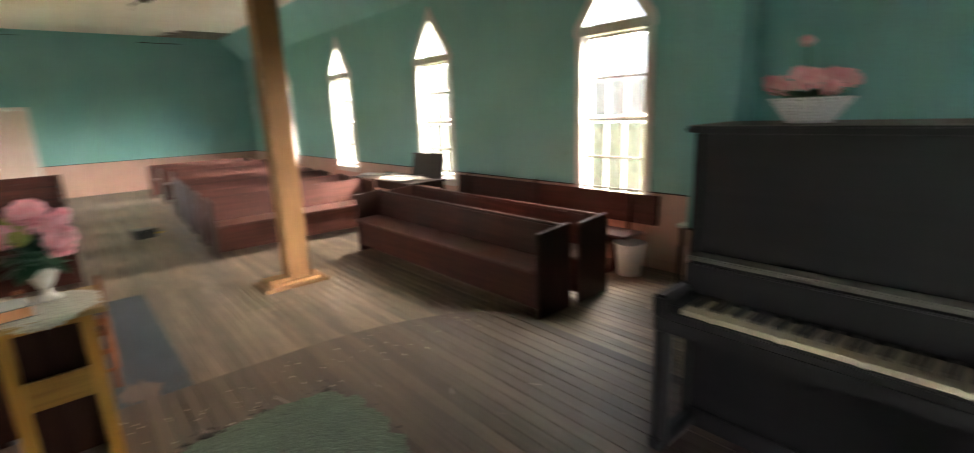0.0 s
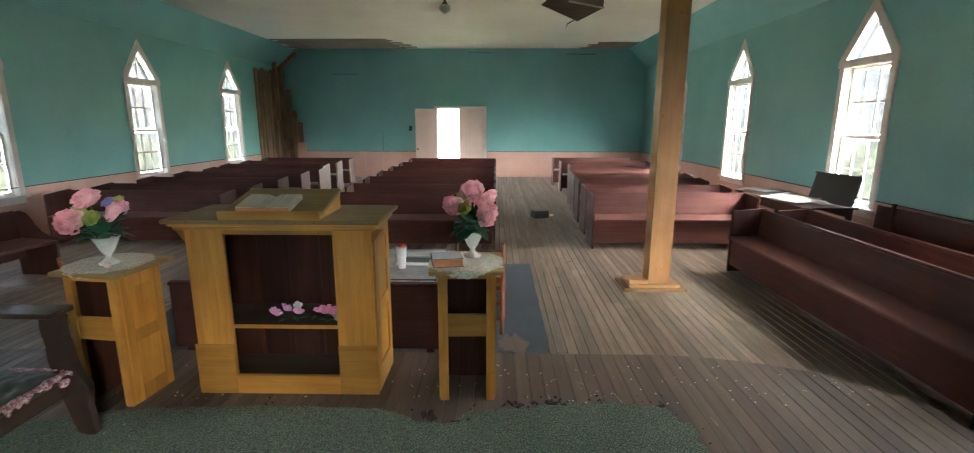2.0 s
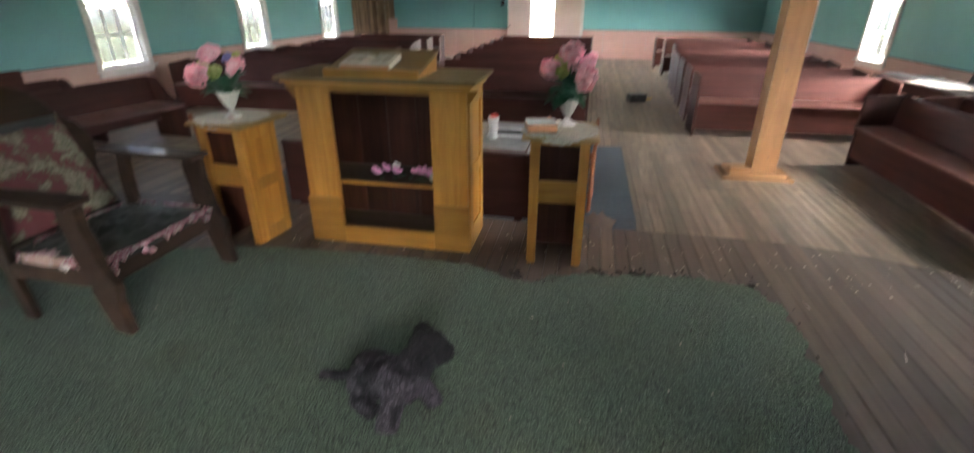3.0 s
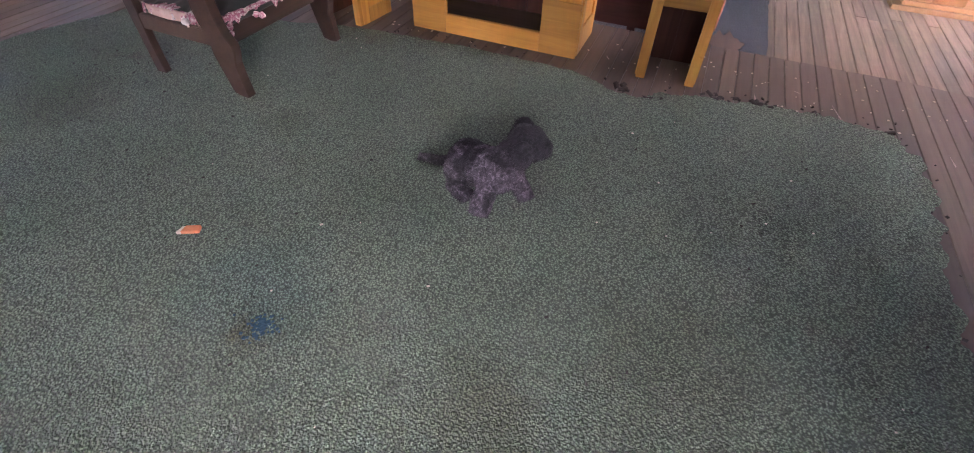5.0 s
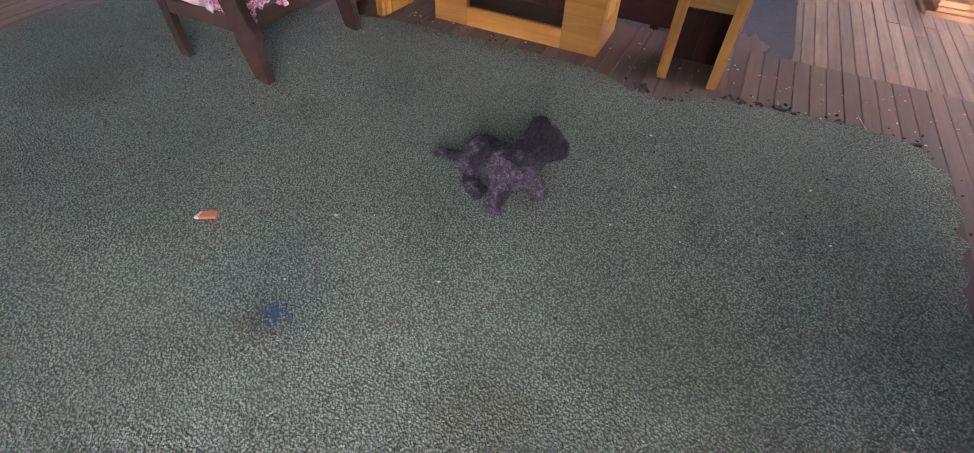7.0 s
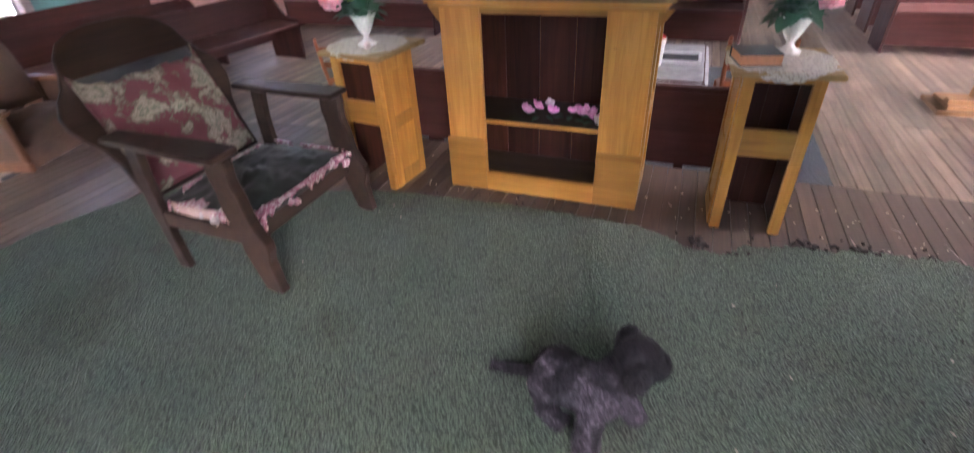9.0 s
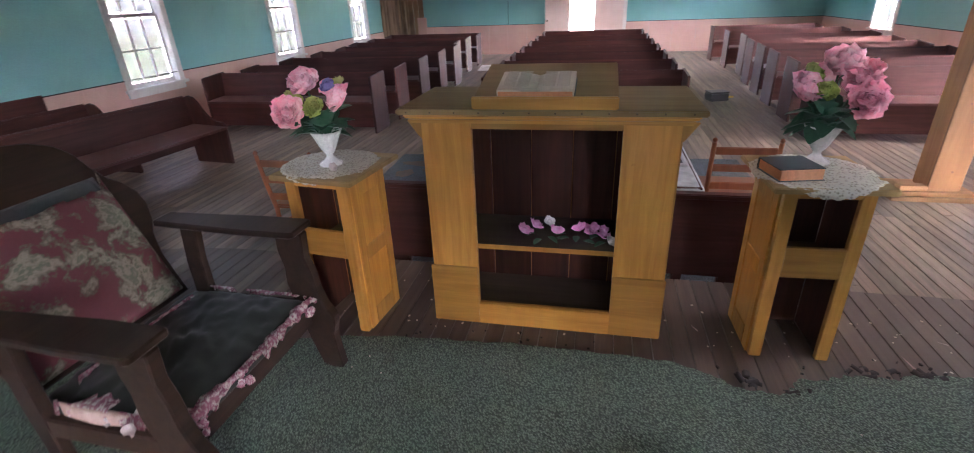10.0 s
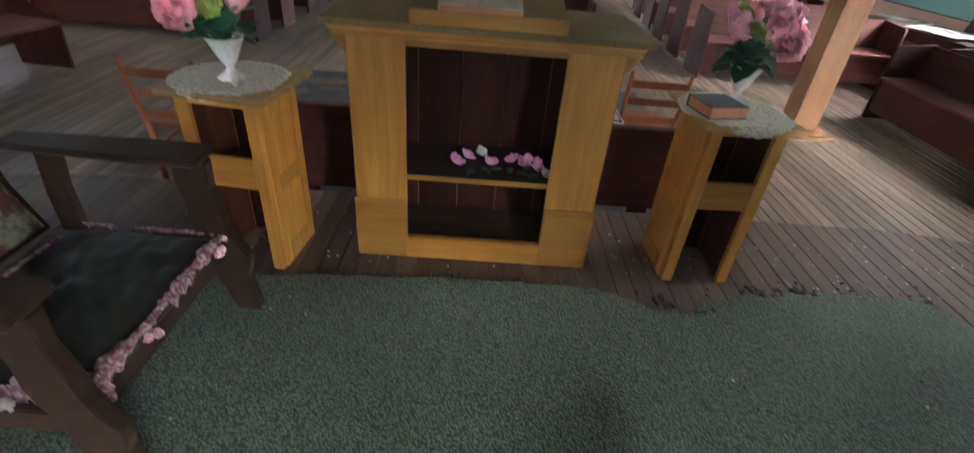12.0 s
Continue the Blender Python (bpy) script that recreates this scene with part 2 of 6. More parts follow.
def fur_material():
    """Worn plush: lilac-grey with black patches, a black head and dirty paws."""
    m, n, l, b = material("worn_grey_plush")
    v = coords(n, l, vary=False)
    hair = noise_node(n, l, v, 48.0, 5.0, 0.75, 1.2)
    r = ramp(n, [(0.36, (0.012, 0.01, 0.012)), (0.52, (0.058, 0.048, 0.057)), (0.7, (0.24, 0.205, 0.238))])
    l.new(hair.outputs["Fac"], r.inputs[0])
    blot = noise_node(n, l, v, 8.0, 4.0, 0.6)
    rb = ramp(n, [(0.47, (0, 0, 0)), (0.54, (0.95, 0.95, 0.95))])
    l.new(blot.outputs["Fac"], rb.inputs[0])
    dark = ramp(n, [(0.4, (0.004, 0.004, 0.0045)), (0.78, (0.03, 0.028, 0.03))])
    l.new(hair.outputs["Fac"], dark.inputs[0])
    col = mixcol(n, l, rb.outputs[0], r.outputs[0], dark.outputs[0])
    c, sep, add = n.new("ShaderNodeTexCoord"), n.new("ShaderNodeSeparateXYZ"), n.new("ShaderNodeMath")
    l.new(c.outputs["Object"], sep.inputs[0])
    l.new(sep.outputs["X"], add.inputs[0]), l.new(sep.outputs["Z"], add.inputs[1])
    head = ramp(n, [(0.33, (0, 0, 0)), (0.38, (0.92, 0.92, 0.92))])
    l.new(add.outputs[0], head.inputs[0])
    col = mixcol(n, l, head.outputs[0], col, dark.outputs[0])
    paw = ramp(n, [(0.018, (0.85, 0.85, 0.85)), (0.045, (0, 0, 0))])
    l.new(sep.outputs["Z"], paw.inputs[0])
    col = mixcol(n, l, paw.outputs[0], col, dark.outputs[0])
    l.new(col, b.inputs["Base Color"])
    b.inputs["Roughness"].default_value, b.inputs["Specular IOR Level"].default_value = 0.6, 0.25
    bump(n, l, b, hair.outputs["Fac"], 0.6, 0.006)
    return m


FUR = fur_material()
STUFFING = plain("grey_cotton_stuffing", (0.55, 0.5, 0.48), 0.95)
PADDING = paint("bared_cream_padding", (0.6, 0.44, 0.36), (0.42, 0.27, 0.22), 0.95, 14.0, fine=90.0, relief=0.6)
DARKSEAT = plain("dark_green_leathercloth", (0.013, 0.016, 0.012), 0.5, fine=30.0)
BRICKRED = plain("orange_chip", (0.5, 0.17, 0.07), 0.8)
TARP = plain("pale_grey_sheet", (0.3, 0.3, 0.3), 0.6)
DUSTYPAPER = paint("dusty_paper", (0.4, 0.36, 0.31), (0.26, 0.23, 0.2), 0.85, 9.0)


def glass_material():
    """Thin old window glass: tint added to dim outdoor glare, a faint even gloss."""
    m, n, l, b = material("window_glass")
    clear, gloss, mix = n.new("ShaderNodeBsdfTransparent"), n.new("ShaderNodeBsdfGlossy"), n.new("ShaderNodeMixShader")
    clear.inputs["Color"].default_value = (0.14, 0.147, 0.158, 1)
    gloss.inputs["Roughness"].default_value = 0.08
    mix.inputs["Fac"].default_value = 0.04
    l.new(clear.outputs[0], mix.inputs[1])
    l.new(gloss.outputs[0], mix.inputs[2])
    l.new(mix.outputs[0], n["Material Output"].inputs["Surface"])
    return m


GLASS = glass_material()


def carpet_material(name, colour, other, stain, pile, spills=()):
    """Loop-pile carpet: tufts, tone in broad patches, dirt."""
    m, n, l, b = material(name)
    v = coords(n, l, vary=False)
    tuft = n.new("ShaderNodeTexVoronoi")
    tuft.inputs["Scale"].default_value = pile
    warp = noise_node(n, l, v, pile * 0.6, 2.0)
    add = n.new("ShaderNodeMixRGB")
    add.blend_type = "ADD"
    add.inputs[0].default_value = 0.012
    l.new(v, add.inputs[1]), l.new(warp.outputs["Color"], add.inputs[2])
    l.new(add.outputs[0], tuft.inputs["Vector"])
    rt = ramp(n, [(0.1, (1.7, 1.7, 1.7)), (0.6, (0.38, 0.38, 0.38))])
    l.new(tuft.outputs["Distance"], rt.inputs[0])
    a = noise_node(n, l, v, 1.1, 5.0, 0.6)
    r = ramp(n, [(0.35, other), (0.65, colour)])
    l.new(a.outputs["Fac"], r.inputs[0])
    s = noise_node(n, l, v, 2.6, 7.0, 0.7)
    rs = ramp(n, [(0.6, (0, 0, 0)), (0.75, (1, 1, 1))])
    l.new(s.outputs["Fac"], rs.inputs[0])
    col = mixcol(n, l, rs.outputs[0], r.outputs[0], stain)
    fleck = noise_node(n, l, v, pile * 2.3, 3.0, 0.7)
    rfl = ramp(n, [(0.32, (0.66, 0.68, 0.68)), (0.68, (1.28, 1.26, 1.24))])
    l.new(fleck.outputs["Fac"], rfl.inputs[0])
    for (sx, sy, rad, tone) in spills:
        far = n.new("ShaderNodeVectorMath")
        far.operation = "DISTANCE"
        wob = noise_node(n, l, v, 5.0, 6.0, 0.7)
        sh = n.new("ShaderNodeMixRGB")
        sh.blend_type = "ADD"
        sh.inputs[0].default_value = 0.55
        l.new(v, sh.inputs[1]), l.new(wob.outputs["Color"], sh.inputs[2])
        l.new(sh.outputs[0], far.inputs[0])
        far.inputs[1].default_value = (sx + 0.275, sy + 0.275, 0.29)
        rd = ramp(n, [(rad * 0.35, tone), (rad, (1, 1, 1))])
        l.new(far.outputs["Value"], rd.inputs[0])
        col = mixcol(n, l, 1.0, col, rd.outputs[0], "MULTIPLY")
    col = mixcol(n, l, 1.0, col, rt.outputs[0], "MULTIPLY")
    col = mixcol(n, l, 1.0, col, rfl.outputs[0], "MULTIPLY")
    l.new(col, b.inputs["Base Color"])
    b.inputs["Roughness"].default_value, b.inputs["Sheen Weight"].default_value = 0.95, 0.05
    inv = n.new("ShaderNodeMath")
    inv.operation = "SUBTRACT"
    inv.inputs[0].default_value = 1.0
    l.new(tuft.outputs["Distance"], inv.inputs[1])
    bump(n, l, b, inv.outputs[0], 1.0, 0.012)
    return m


GREENCARPET = carpet_material("green_loop_carpet", (0.16, 0.218, 0.148), (0.12, 0.172, 0.116), (0.12, 0.122, 0.088), 118.0, ((-0.4, 0.55, 0.24, (0.76, 0.71, 0.62)), (-1.9, 1.5, 0.2, (0.8, 0.78, 0.72)), (-1.33, 0.62, 0.34, (0.74, 0.84, 0.92)), (-1.24, 0.45, 0.13, (0.78, 0.6, 0.48)), (0.1, 0.9, 0.4, (0.86, 0.83, 0.75)), (-3.1, 1.2, 0.35, (0.7, 0.68, 0.6))))
BLUECARPET = carpet_material("blue_grey_runner", (0.14, 0.17, 0.2), (0.1, 0.125, 0.15), (0.16, 0.15, 0.14), 260.0)


def floral_material():
    """Faded burgundy cloth with pale leaf and flower clusters."""
    m, n, l, b = material("faded_floral_cloth")
    v = coords(n, l)
    p = noise_node(n, l, v, 7.5, 9.0, 0.66, 0.25)
    r = ramp(n, [(0.48, (0.15, 0.04, 0.045)), (0.52, (0.13, 0.12, 0.075)), (0.58, (0.32, 0.29, 0.21)), (0.62, (0.14, 0.15, 0.095)), (0.7, (0.3, 0.26, 0.2))])
    l.new(p.outputs["Fac"], r.inputs[0])
    t = noise_node(n, l, v, 240.0, 2.0)
    col = mixcol(n, l, 0.35, r.outputs[0], t.outputs["Fac"], "MULTIPLY")
    l.new(col, b.inputs["Base Color"])
    b.inputs["Roughness"].default_value = 0.9
    bump(n, l, b, t.outputs["Fac"], 0.25, 0.002)
    return m


FLORAL = floral_material()
ROSE = paint("torn_pink_floral_cloth", (0.55, 0.24, 0.3), (0.2, 0.045, 0.09), 0.9, 26.0, spots=(0.72, 0.66, 0.6), spot_at=0.48)


def lace_material():
    m, n, l, b = material("aged_lace")
    v = coords(n, l)
    t = n.new("ShaderNodeTexVoronoi")
    t.inputs["Scale"].default_value = 85.0
    l.new(v, t.inputs["Vector"])
    r = ramp(n, [(0.2, (0.3, 0.27, 0.21)), (0.5, (0.58, 0.54, 0.45))])
    l.new(t.outputs["Distance"], r.inputs[0])
    l.new(r.outputs[0], b.inputs["Base Color"])
    b.inputs["Roughness"].default_value = 0.9
    bump(n, l, b, t.outputs["Distance"], 0.6, 0.003)
    return m


LACE = lace_material()


# ---- building helpers ----
def thing(name, at, label, category, group="", kind="", rz=0.0):
    ob = new(name)
    ob.empty_display_size = 0.1
    ob.matrix_world = pose(*at, 0, 0, rz)
    return tagged(ob, label, category, group, kind)


def finish(bm, name, mats, smooth=False):
    bmesh.ops.recalc_face_normals(bm, faces=bm.faces)
    me = bpy.data.meshes.new(name)
    bm.to_mesh(me)
    bm.free()
    for m in mats if isinstance(mats, (list, tuple)) else (mats,):
        me.materials.append(m)
    if smooth:
        me.shade_smooth()
    return me


def part(name, bm, mat, parent=None, label="", smooth=False):
    ob = new(name, finish(bm, name, mat, smooth))
    if parent is not None:
        ob.parent = parent
    return tagged(ob, label)


def cuboid(bm, x0, x1, y0, y1, z0, z1, bevel=0.0, m=None):
    """Adds one box, its edges eased if a bevel is given."""
    made = bmesh.ops.create_cube(bm, size=1.0)["verts"]
    bmesh.ops.scale(bm, vec=(x1 - x0, y1 - y0, z1 - z0), verts=made)
    bmesh.ops.translate(bm, vec=((x0 + x1) / 2, (y0 + y1) / 2, (z0 + z1) / 2), verts=made)
    if m is not None:
        bmesh.ops.transform(bm, matrix=m, verts=made)
    if bevel > 0:
        edges = list({e for v in made for e in v.link_edges})
        bmesh.ops.bevel(bm, geom=edges, offset=bevel, segments=2, affect="EDGES", clamp_overlap=True)
    return bm


def box(x0, x1, y0, y1, z0, z1, bevel=0.004, m=None):
    return cuboid(bmesh.new(), x0, x1, y0, y1, z0, z1, bevel, m)


def slab(outline, depth, m, bevel=0.0):
    """A board cut to an outline (x, y) with a depth along z, set by the matrix m."""
    bm = bmesh.new()
    f = bm.faces.new([bm.verts.new((x, y, 0)) for x, y in outline])
    ex = bmesh.ops.extrude_face_region(bm, geom=[f])["geom"]
    bmesh.ops.translate(bm, vec=(0, 0, depth), verts=[g for g in ex if isinstance(g, bmesh.types.BMVert)])
    if bevel:
        bmesh.ops.bevel(bm, geom=list(bm.edges), offset=bevel, segments=1, affect="EDGES", clamp_overlap=True)
    bmesh.ops.transform(bm, matrix=m, verts=bm.verts)
    return bm


def lathe(profile, steps=28, at=(0, 0, 0), flutes=0, depth=0.0, bm=None):
    bm = bm or bmesh.new()
    rings = []
    for r, z in profile:
        ring = []
        for k in range(steps):
            a = 2 * math.pi * k / steps
            rr = r * (1 + depth * math.cos(flutes * a)) if flutes else r
            ring.append(bm.verts.new((at[0] + rr * math.cos(a), at[1] + rr * math.sin(a), at[2] + z)))
        rings.append(ring)
    for a, b in zip(rings, rings[1:]):
        for k in range(steps):
            bm.faces.new((a[k], a[(k + 1) % steps], b[(k + 1) % steps], b[k]))
    bm.faces.new(rings[0][::-1]), bm.faces.new(rings[-1])
    return bm


def tube(points, radius, sides=8, bm=None, taper=1.0):
    bm = bm or bmesh.new()
    pts = [Vector(p) for p in points]
    rings = []
    for k, p in enumerate(pts):
        d = (pts[min(k + 1, len(pts) - 1)] - pts[max(k - 1, 0)]).normalized()
        u = d.orthogonal().normalized() if abs(d.z) > 0.95 else d.cross(Vector((0, 0, 1))).normalized()
        w = d.cross(u)
        r = radius * (1 + (taper - 1) * k / max(len(pts) - 1, 1))
        rings.append([bm.verts.new(p + r * (math.cos(2 * math.pi * s / sides) * u + math.sin(2 * math.pi * s / sides) * w)) for s in range(sides)])
    for a, b in zip(rings, rings[1:]):
        for s in range(sides):
            bm.faces.new((a[s], a[(s + 1) % sides], b[(s + 1) % sides], b[s]))
    bm.faces.new(rings[0][::-1]), bm.faces.new(rings[-1])
    return bm


# ---- the building ----
def holed(outer, holes, depth, m):
    """A wall cut to an outline, with openings through it."""
    bm = bmesh.new()
    for loop in (outer, *holes):
        vs = [bm.verts.new((x, y, 0)) for x, y in loop]
        for a, b in zip(vs, vs[1:] + vs[:1]):
            bm.edges.new((a, b))
    bmesh.ops.triangle_fill(bm, edges=list(bm.edges), use_beauty=True)
    ex = bmesh.ops.extrude_face_region(bm, geom=list(bm.faces))["geom"]
    bmesh.ops.translate(bm, vec=(0, 0, depth), verts=[g for g in ex if isinstance(g, bmesh.types.BMVert)])
    bmesh.ops.transform(bm, matrix=m, verts=bm.verts)
    return bm


def basis(u, v, w, at):
    return Matrix((u, v, w)).transposed().to_4x4() if at is None else Matrix.Translation(at) @ Matrix((u, v, w)).transposed().to_4x4()


def structure(name, bm, mat, label, smooth=False):
    return tagged(part(name, bm, mat, None, label, smooth), kind="structure")


T = 0.16
WIN_Y = (3.47, 7.0, 10.5, 13.95)
HOLE = ((-0.44, 0.54), (0.44, 0.54), (0.44, 2.5), (0.0, 3.14), (-0.44, 2.5))
RIGHT = basis((0, 1, 0), (0, 0, 1), (1, 0, 0), (XR, 0, 0))
LEFT = basis((0, 1, 0), (0, 0, 1), (-1, 0, 0), (XL, 0, 0))
FAR = basis((1, 0, 0), (0, 0, 1), (0, 1, 0), (0, YF, 0))
REAR = basis((1, 0, 0), (0, 0, 1), (0, -1, 0), (0, AYB, 0))
side = ((YB, LOW - 0.4), (YF + T, LOW - 0.4), (YF + T, EAVE + 0.05), (YB, EAVE + 0.05))
side_holes = [[(y + u, z) for u, z in HOLE] for y in WIN_Y]
structure("wall_right", holed(side, side_holes, T, RIGHT), TEAL, "teal painted side wall with pointed windows")
structure("wall_left", holed(side, side_holes, T, LEFT), TEAL, "teal painted side wall with pointed windows")
DX0, DX1, DTOP = -2.06, -0.50, 2.11
far_outline = ((XL, LOW - 0.4), (DX0, LOW - 0.4), (DX0, DTOP), (DX1, DTOP), (DX1, LOW - 0.4), (XR, LOW - 0.4), (XR, EAVE), (XR - COVE, CEIL), (XL + COVE, CEIL), (XL, EAVE))
structure("wall_far", holed(far_outline, (), T, FAR), TEAL, "teal painted end wall with a double door")
JX0, JX1 = -6.06, 3.56
near_outline = ((XL, LOW - 0.4), (JX0, LOW - 0.4), (JX0, 3.5), (JX1, 3.5), (JX1, LOW - 0.4), (XR, LOW - 0.4), (XR, EAVE), (XR - COVE, CEIL), (XL + COVE, CEIL), (XL, EAVE))
structure("wall_chancel", holed(near_outline, (), 0.31, basis((1, 0, 0), (0, 0, 1), (0, 1, 0), (0, YB, 0))), TEAL, "teal painted wall around the platform recess")
# unseen rear windows: left inferred from chair shadows, right added to light the platform
UNSEEN_REAR_X = (-3.8, 0.85)
structure("wall_recess_right", box(AXR, AXR + T, AYB, YB, LOW - 0.4, 3.7, 0), TEAL, "teal painted recess wall behind the piano")
structure("wall_recess_left", box(AXL - T, AXL, AYB, YB, LOW - 0.4, 3.7, 0), TEAL, "teal painted recess wall")
rear_outline = ((AXL, LOW - 0.4), (AXR, LOW - 0.4), (AXR, 3.7), (AXL, 3.7))
structure("wall_recess_back", holed(rear_outline, [[(x + u, z) for u, z in HOLE] for x in UNSEEN_REAR_X], T, REAR), TEAL, "teal painted wall behind the platform")
structure("ceiling_recess", box(AXL - T, AXR + T, AYB - T, YB, 3.7, 3.76, 0), CEILING, "off-white recess ceiling")

# ceiling with a broken hole, sloping coves, roof space above
broken = ((0.78, 10.52), (1.0, 10.78), (1.28, 10.95), (1.5, 11.12), (1.62, 11.02), (1.95, 10.5), (2.02, 10.2), (1.9, 9.6), (1.2, 9.3), (0.7, 9.7), (0.72, 10.2))
structure("ceiling", holed(((XL + COVE, YB + 0.31), (XR - COVE, YB + 0.31), (XR - COVE, YF), (XL + COVE, YF)), (broken,), 0.02, Matrix.Translation((0, 0, CEIL))), CEILING, "stained off-white board ceiling with a broken hole")
for name, x0, x1 in (("cove_right", XR, XR - COVE), ("cove_left", XL, XL + COVE)):
    d = 0.03
    structure(name, slab(((x0, EAVE), (x1, CEIL), (x1, CEIL + d), (x0, EAVE + d)), YF - YB - 0.31, basis((1, 0, 0), (0, 0, 1), (0, 1, 0), (0, YB + 0.31, 0))), TEAL, "teal painted sloping ceiling edge")
roof = bmesh.new()
mid = (XL + XR) / 2
for a, b in (((XL - 0.22, 3.62), (mid, 7.2)), ((mid, 7.2), (XR + 0.22, 3.62))):
    for y0, y1 in ((AYB - 0.4, YF + 0.5),):
        vs = [roof.verts.new(p) for p in ((a[0], y0, a[1]), (b[0], y0, b[1]), (b[0], y1, b[1]), (a[0], y1, a[1]), (a[0], y0, a[1] + 0.12), (b[0], y0, b[1] + 0.12), (b[0], y1, b[1] + 0.12), (a[0], y1, a[1] + 0.12))]
        for q in ((0, 1, 2, 3), (4, 5, 6, 7), (0, 1, 5, 4), (1, 2, 6, 5), (2, 3, 7, 6), (3, 0, 4, 7)):
            roof.faces.new([vs[k] for k in q])
structure("roof", roof, ROTTEN, "dark boarded roof above the ceiling")
for name, y in (("gable_front", AYB - 0.3), ("gable_back", YF + 0.2)):
    structure(name, slab(((XL - 0.2, 3.55), (XR + 0.2, 3.55), (mid, 7.1)), 0.1, basis((1, 0, 0), (0, 0, 1), (0, 1, 0), (0, y, 0))), ROTTEN, "boarded gable")
joists = bmesh.new()
for k in range(9):
    cuboid(joists, 0.2 + 0.3 * k, 0.25 + 0.3 * k, 8.8, 11.6, CEIL + 0.03, CEIL + 0.2)
structure("ceiling_joists", joists, ROTTEN, "bare joists above the ceiling hole")

# bare boards where ceiling paper has come away
bare = bmesh.new()
for k in range(9):
    y = 15.2 + 0.22 * k
    cuboid(bare, -6.75 + 0.16 * math.sin(k * 1.7), -3.3 + 0.25 * math.sin(k * 2.9) + 0.06 * k, y, y + 0.21, CEIL - 0.012, CEIL - 0.002)
for k in range(6):
    y = 15.85 + 0.22 * k
    cuboid(bare, 3.0 + 0.12 * math.sin(k * 2.3) - 0.05 * k, 4.25, y, y + 0.21, CEIL - 0.012, CEIL - 0.002)
structure("bare_ceiling_boards", bare, BAREBOARD, "weathered grey boards where ceiling covering fell off")


def wainscot(name, spans, m):
    """Vertical boards, 12 mm proud of the wall."""
    ob = structure(name, holed(((spans[0][0], DADO - 0.012), (spans[-1][1], DADO - 0.012), (spans[-1][1], DADO), (spans[0][0], DADO)), (), -0.02, m), JOINT, "thin dark strip along a pink wainscot")
    for a, b, top in spans:
        count = max(1, round((b - a) / 0.62))
        for k in range(count):
            x0, x1 = a + (b - a) * k / count, a + (b - a) * (k + 1) / count
            bm = slab(((x0 + 0.002, LOW), (x1 - 0.002, LOW), (x1 - 0.002, top), (x0 + 0.002, top)), -0.014, m)
            part("panel", bm, PINK, ob)
    return ob


def between(lo, hi, centres):
    spans, at = [], lo
    for c in sorted(centres):
        spans += [(at, c - 0.53, DADO - 0.014), (c - 0.53, c + 0.53, 0.45)]
        at = c + 0.53
    return spans + [(at, hi, DADO - 0.014)]


wainscot("wainscot_right", between(YB + 0.31, YF, WIN_Y), RIGHT)
wainscot("wainscot_left", between(YB + 0.31, YF - 1.75, WIN_Y), LEFT)
wainscot("wainscot_far", [(XL + 0.4, DX0 - 0.1, DADO - 0.014)], FAR)
wainscot("wainscot_far", [(DX1 + 0.1, XR, DADO - 0.014)], FAR)
wainscot("wainscot_recess", [(AYB, YB, DADO - 0.014)], basis((0, 1, 0), (0, 0, 1), (1, 0, 0), (AXR, 0, 0)))
wainscot("wainscot_jamb", [(YB, YB + 0.31, DADO - 0.014)], basis((0, 1, 0), (0, 0, 1), (1, 0, 0), (JX1, 0, 0)))
for name, x0, x1, y0, y1 in (("baseboard_right", XR - 0.03, XR - 0.014, YB + 0.31, YF - 0.02), ("baseboard_left", XL + 0.014, XL + 0.03, YB + 0.31, YF - 1.75)):
    structure(name, box(x0, x1, y0, y1, LOW, LOW + 0.11, 0.004), PINK, "pink painted baseboard")
structure("baseboard_far", box(DX1 + 0.12, XR - 0.03, YF - 0.03, YF - 0.014, LOW, LOW + 0.11, 0.004), PINK, "pink painted baseboard")


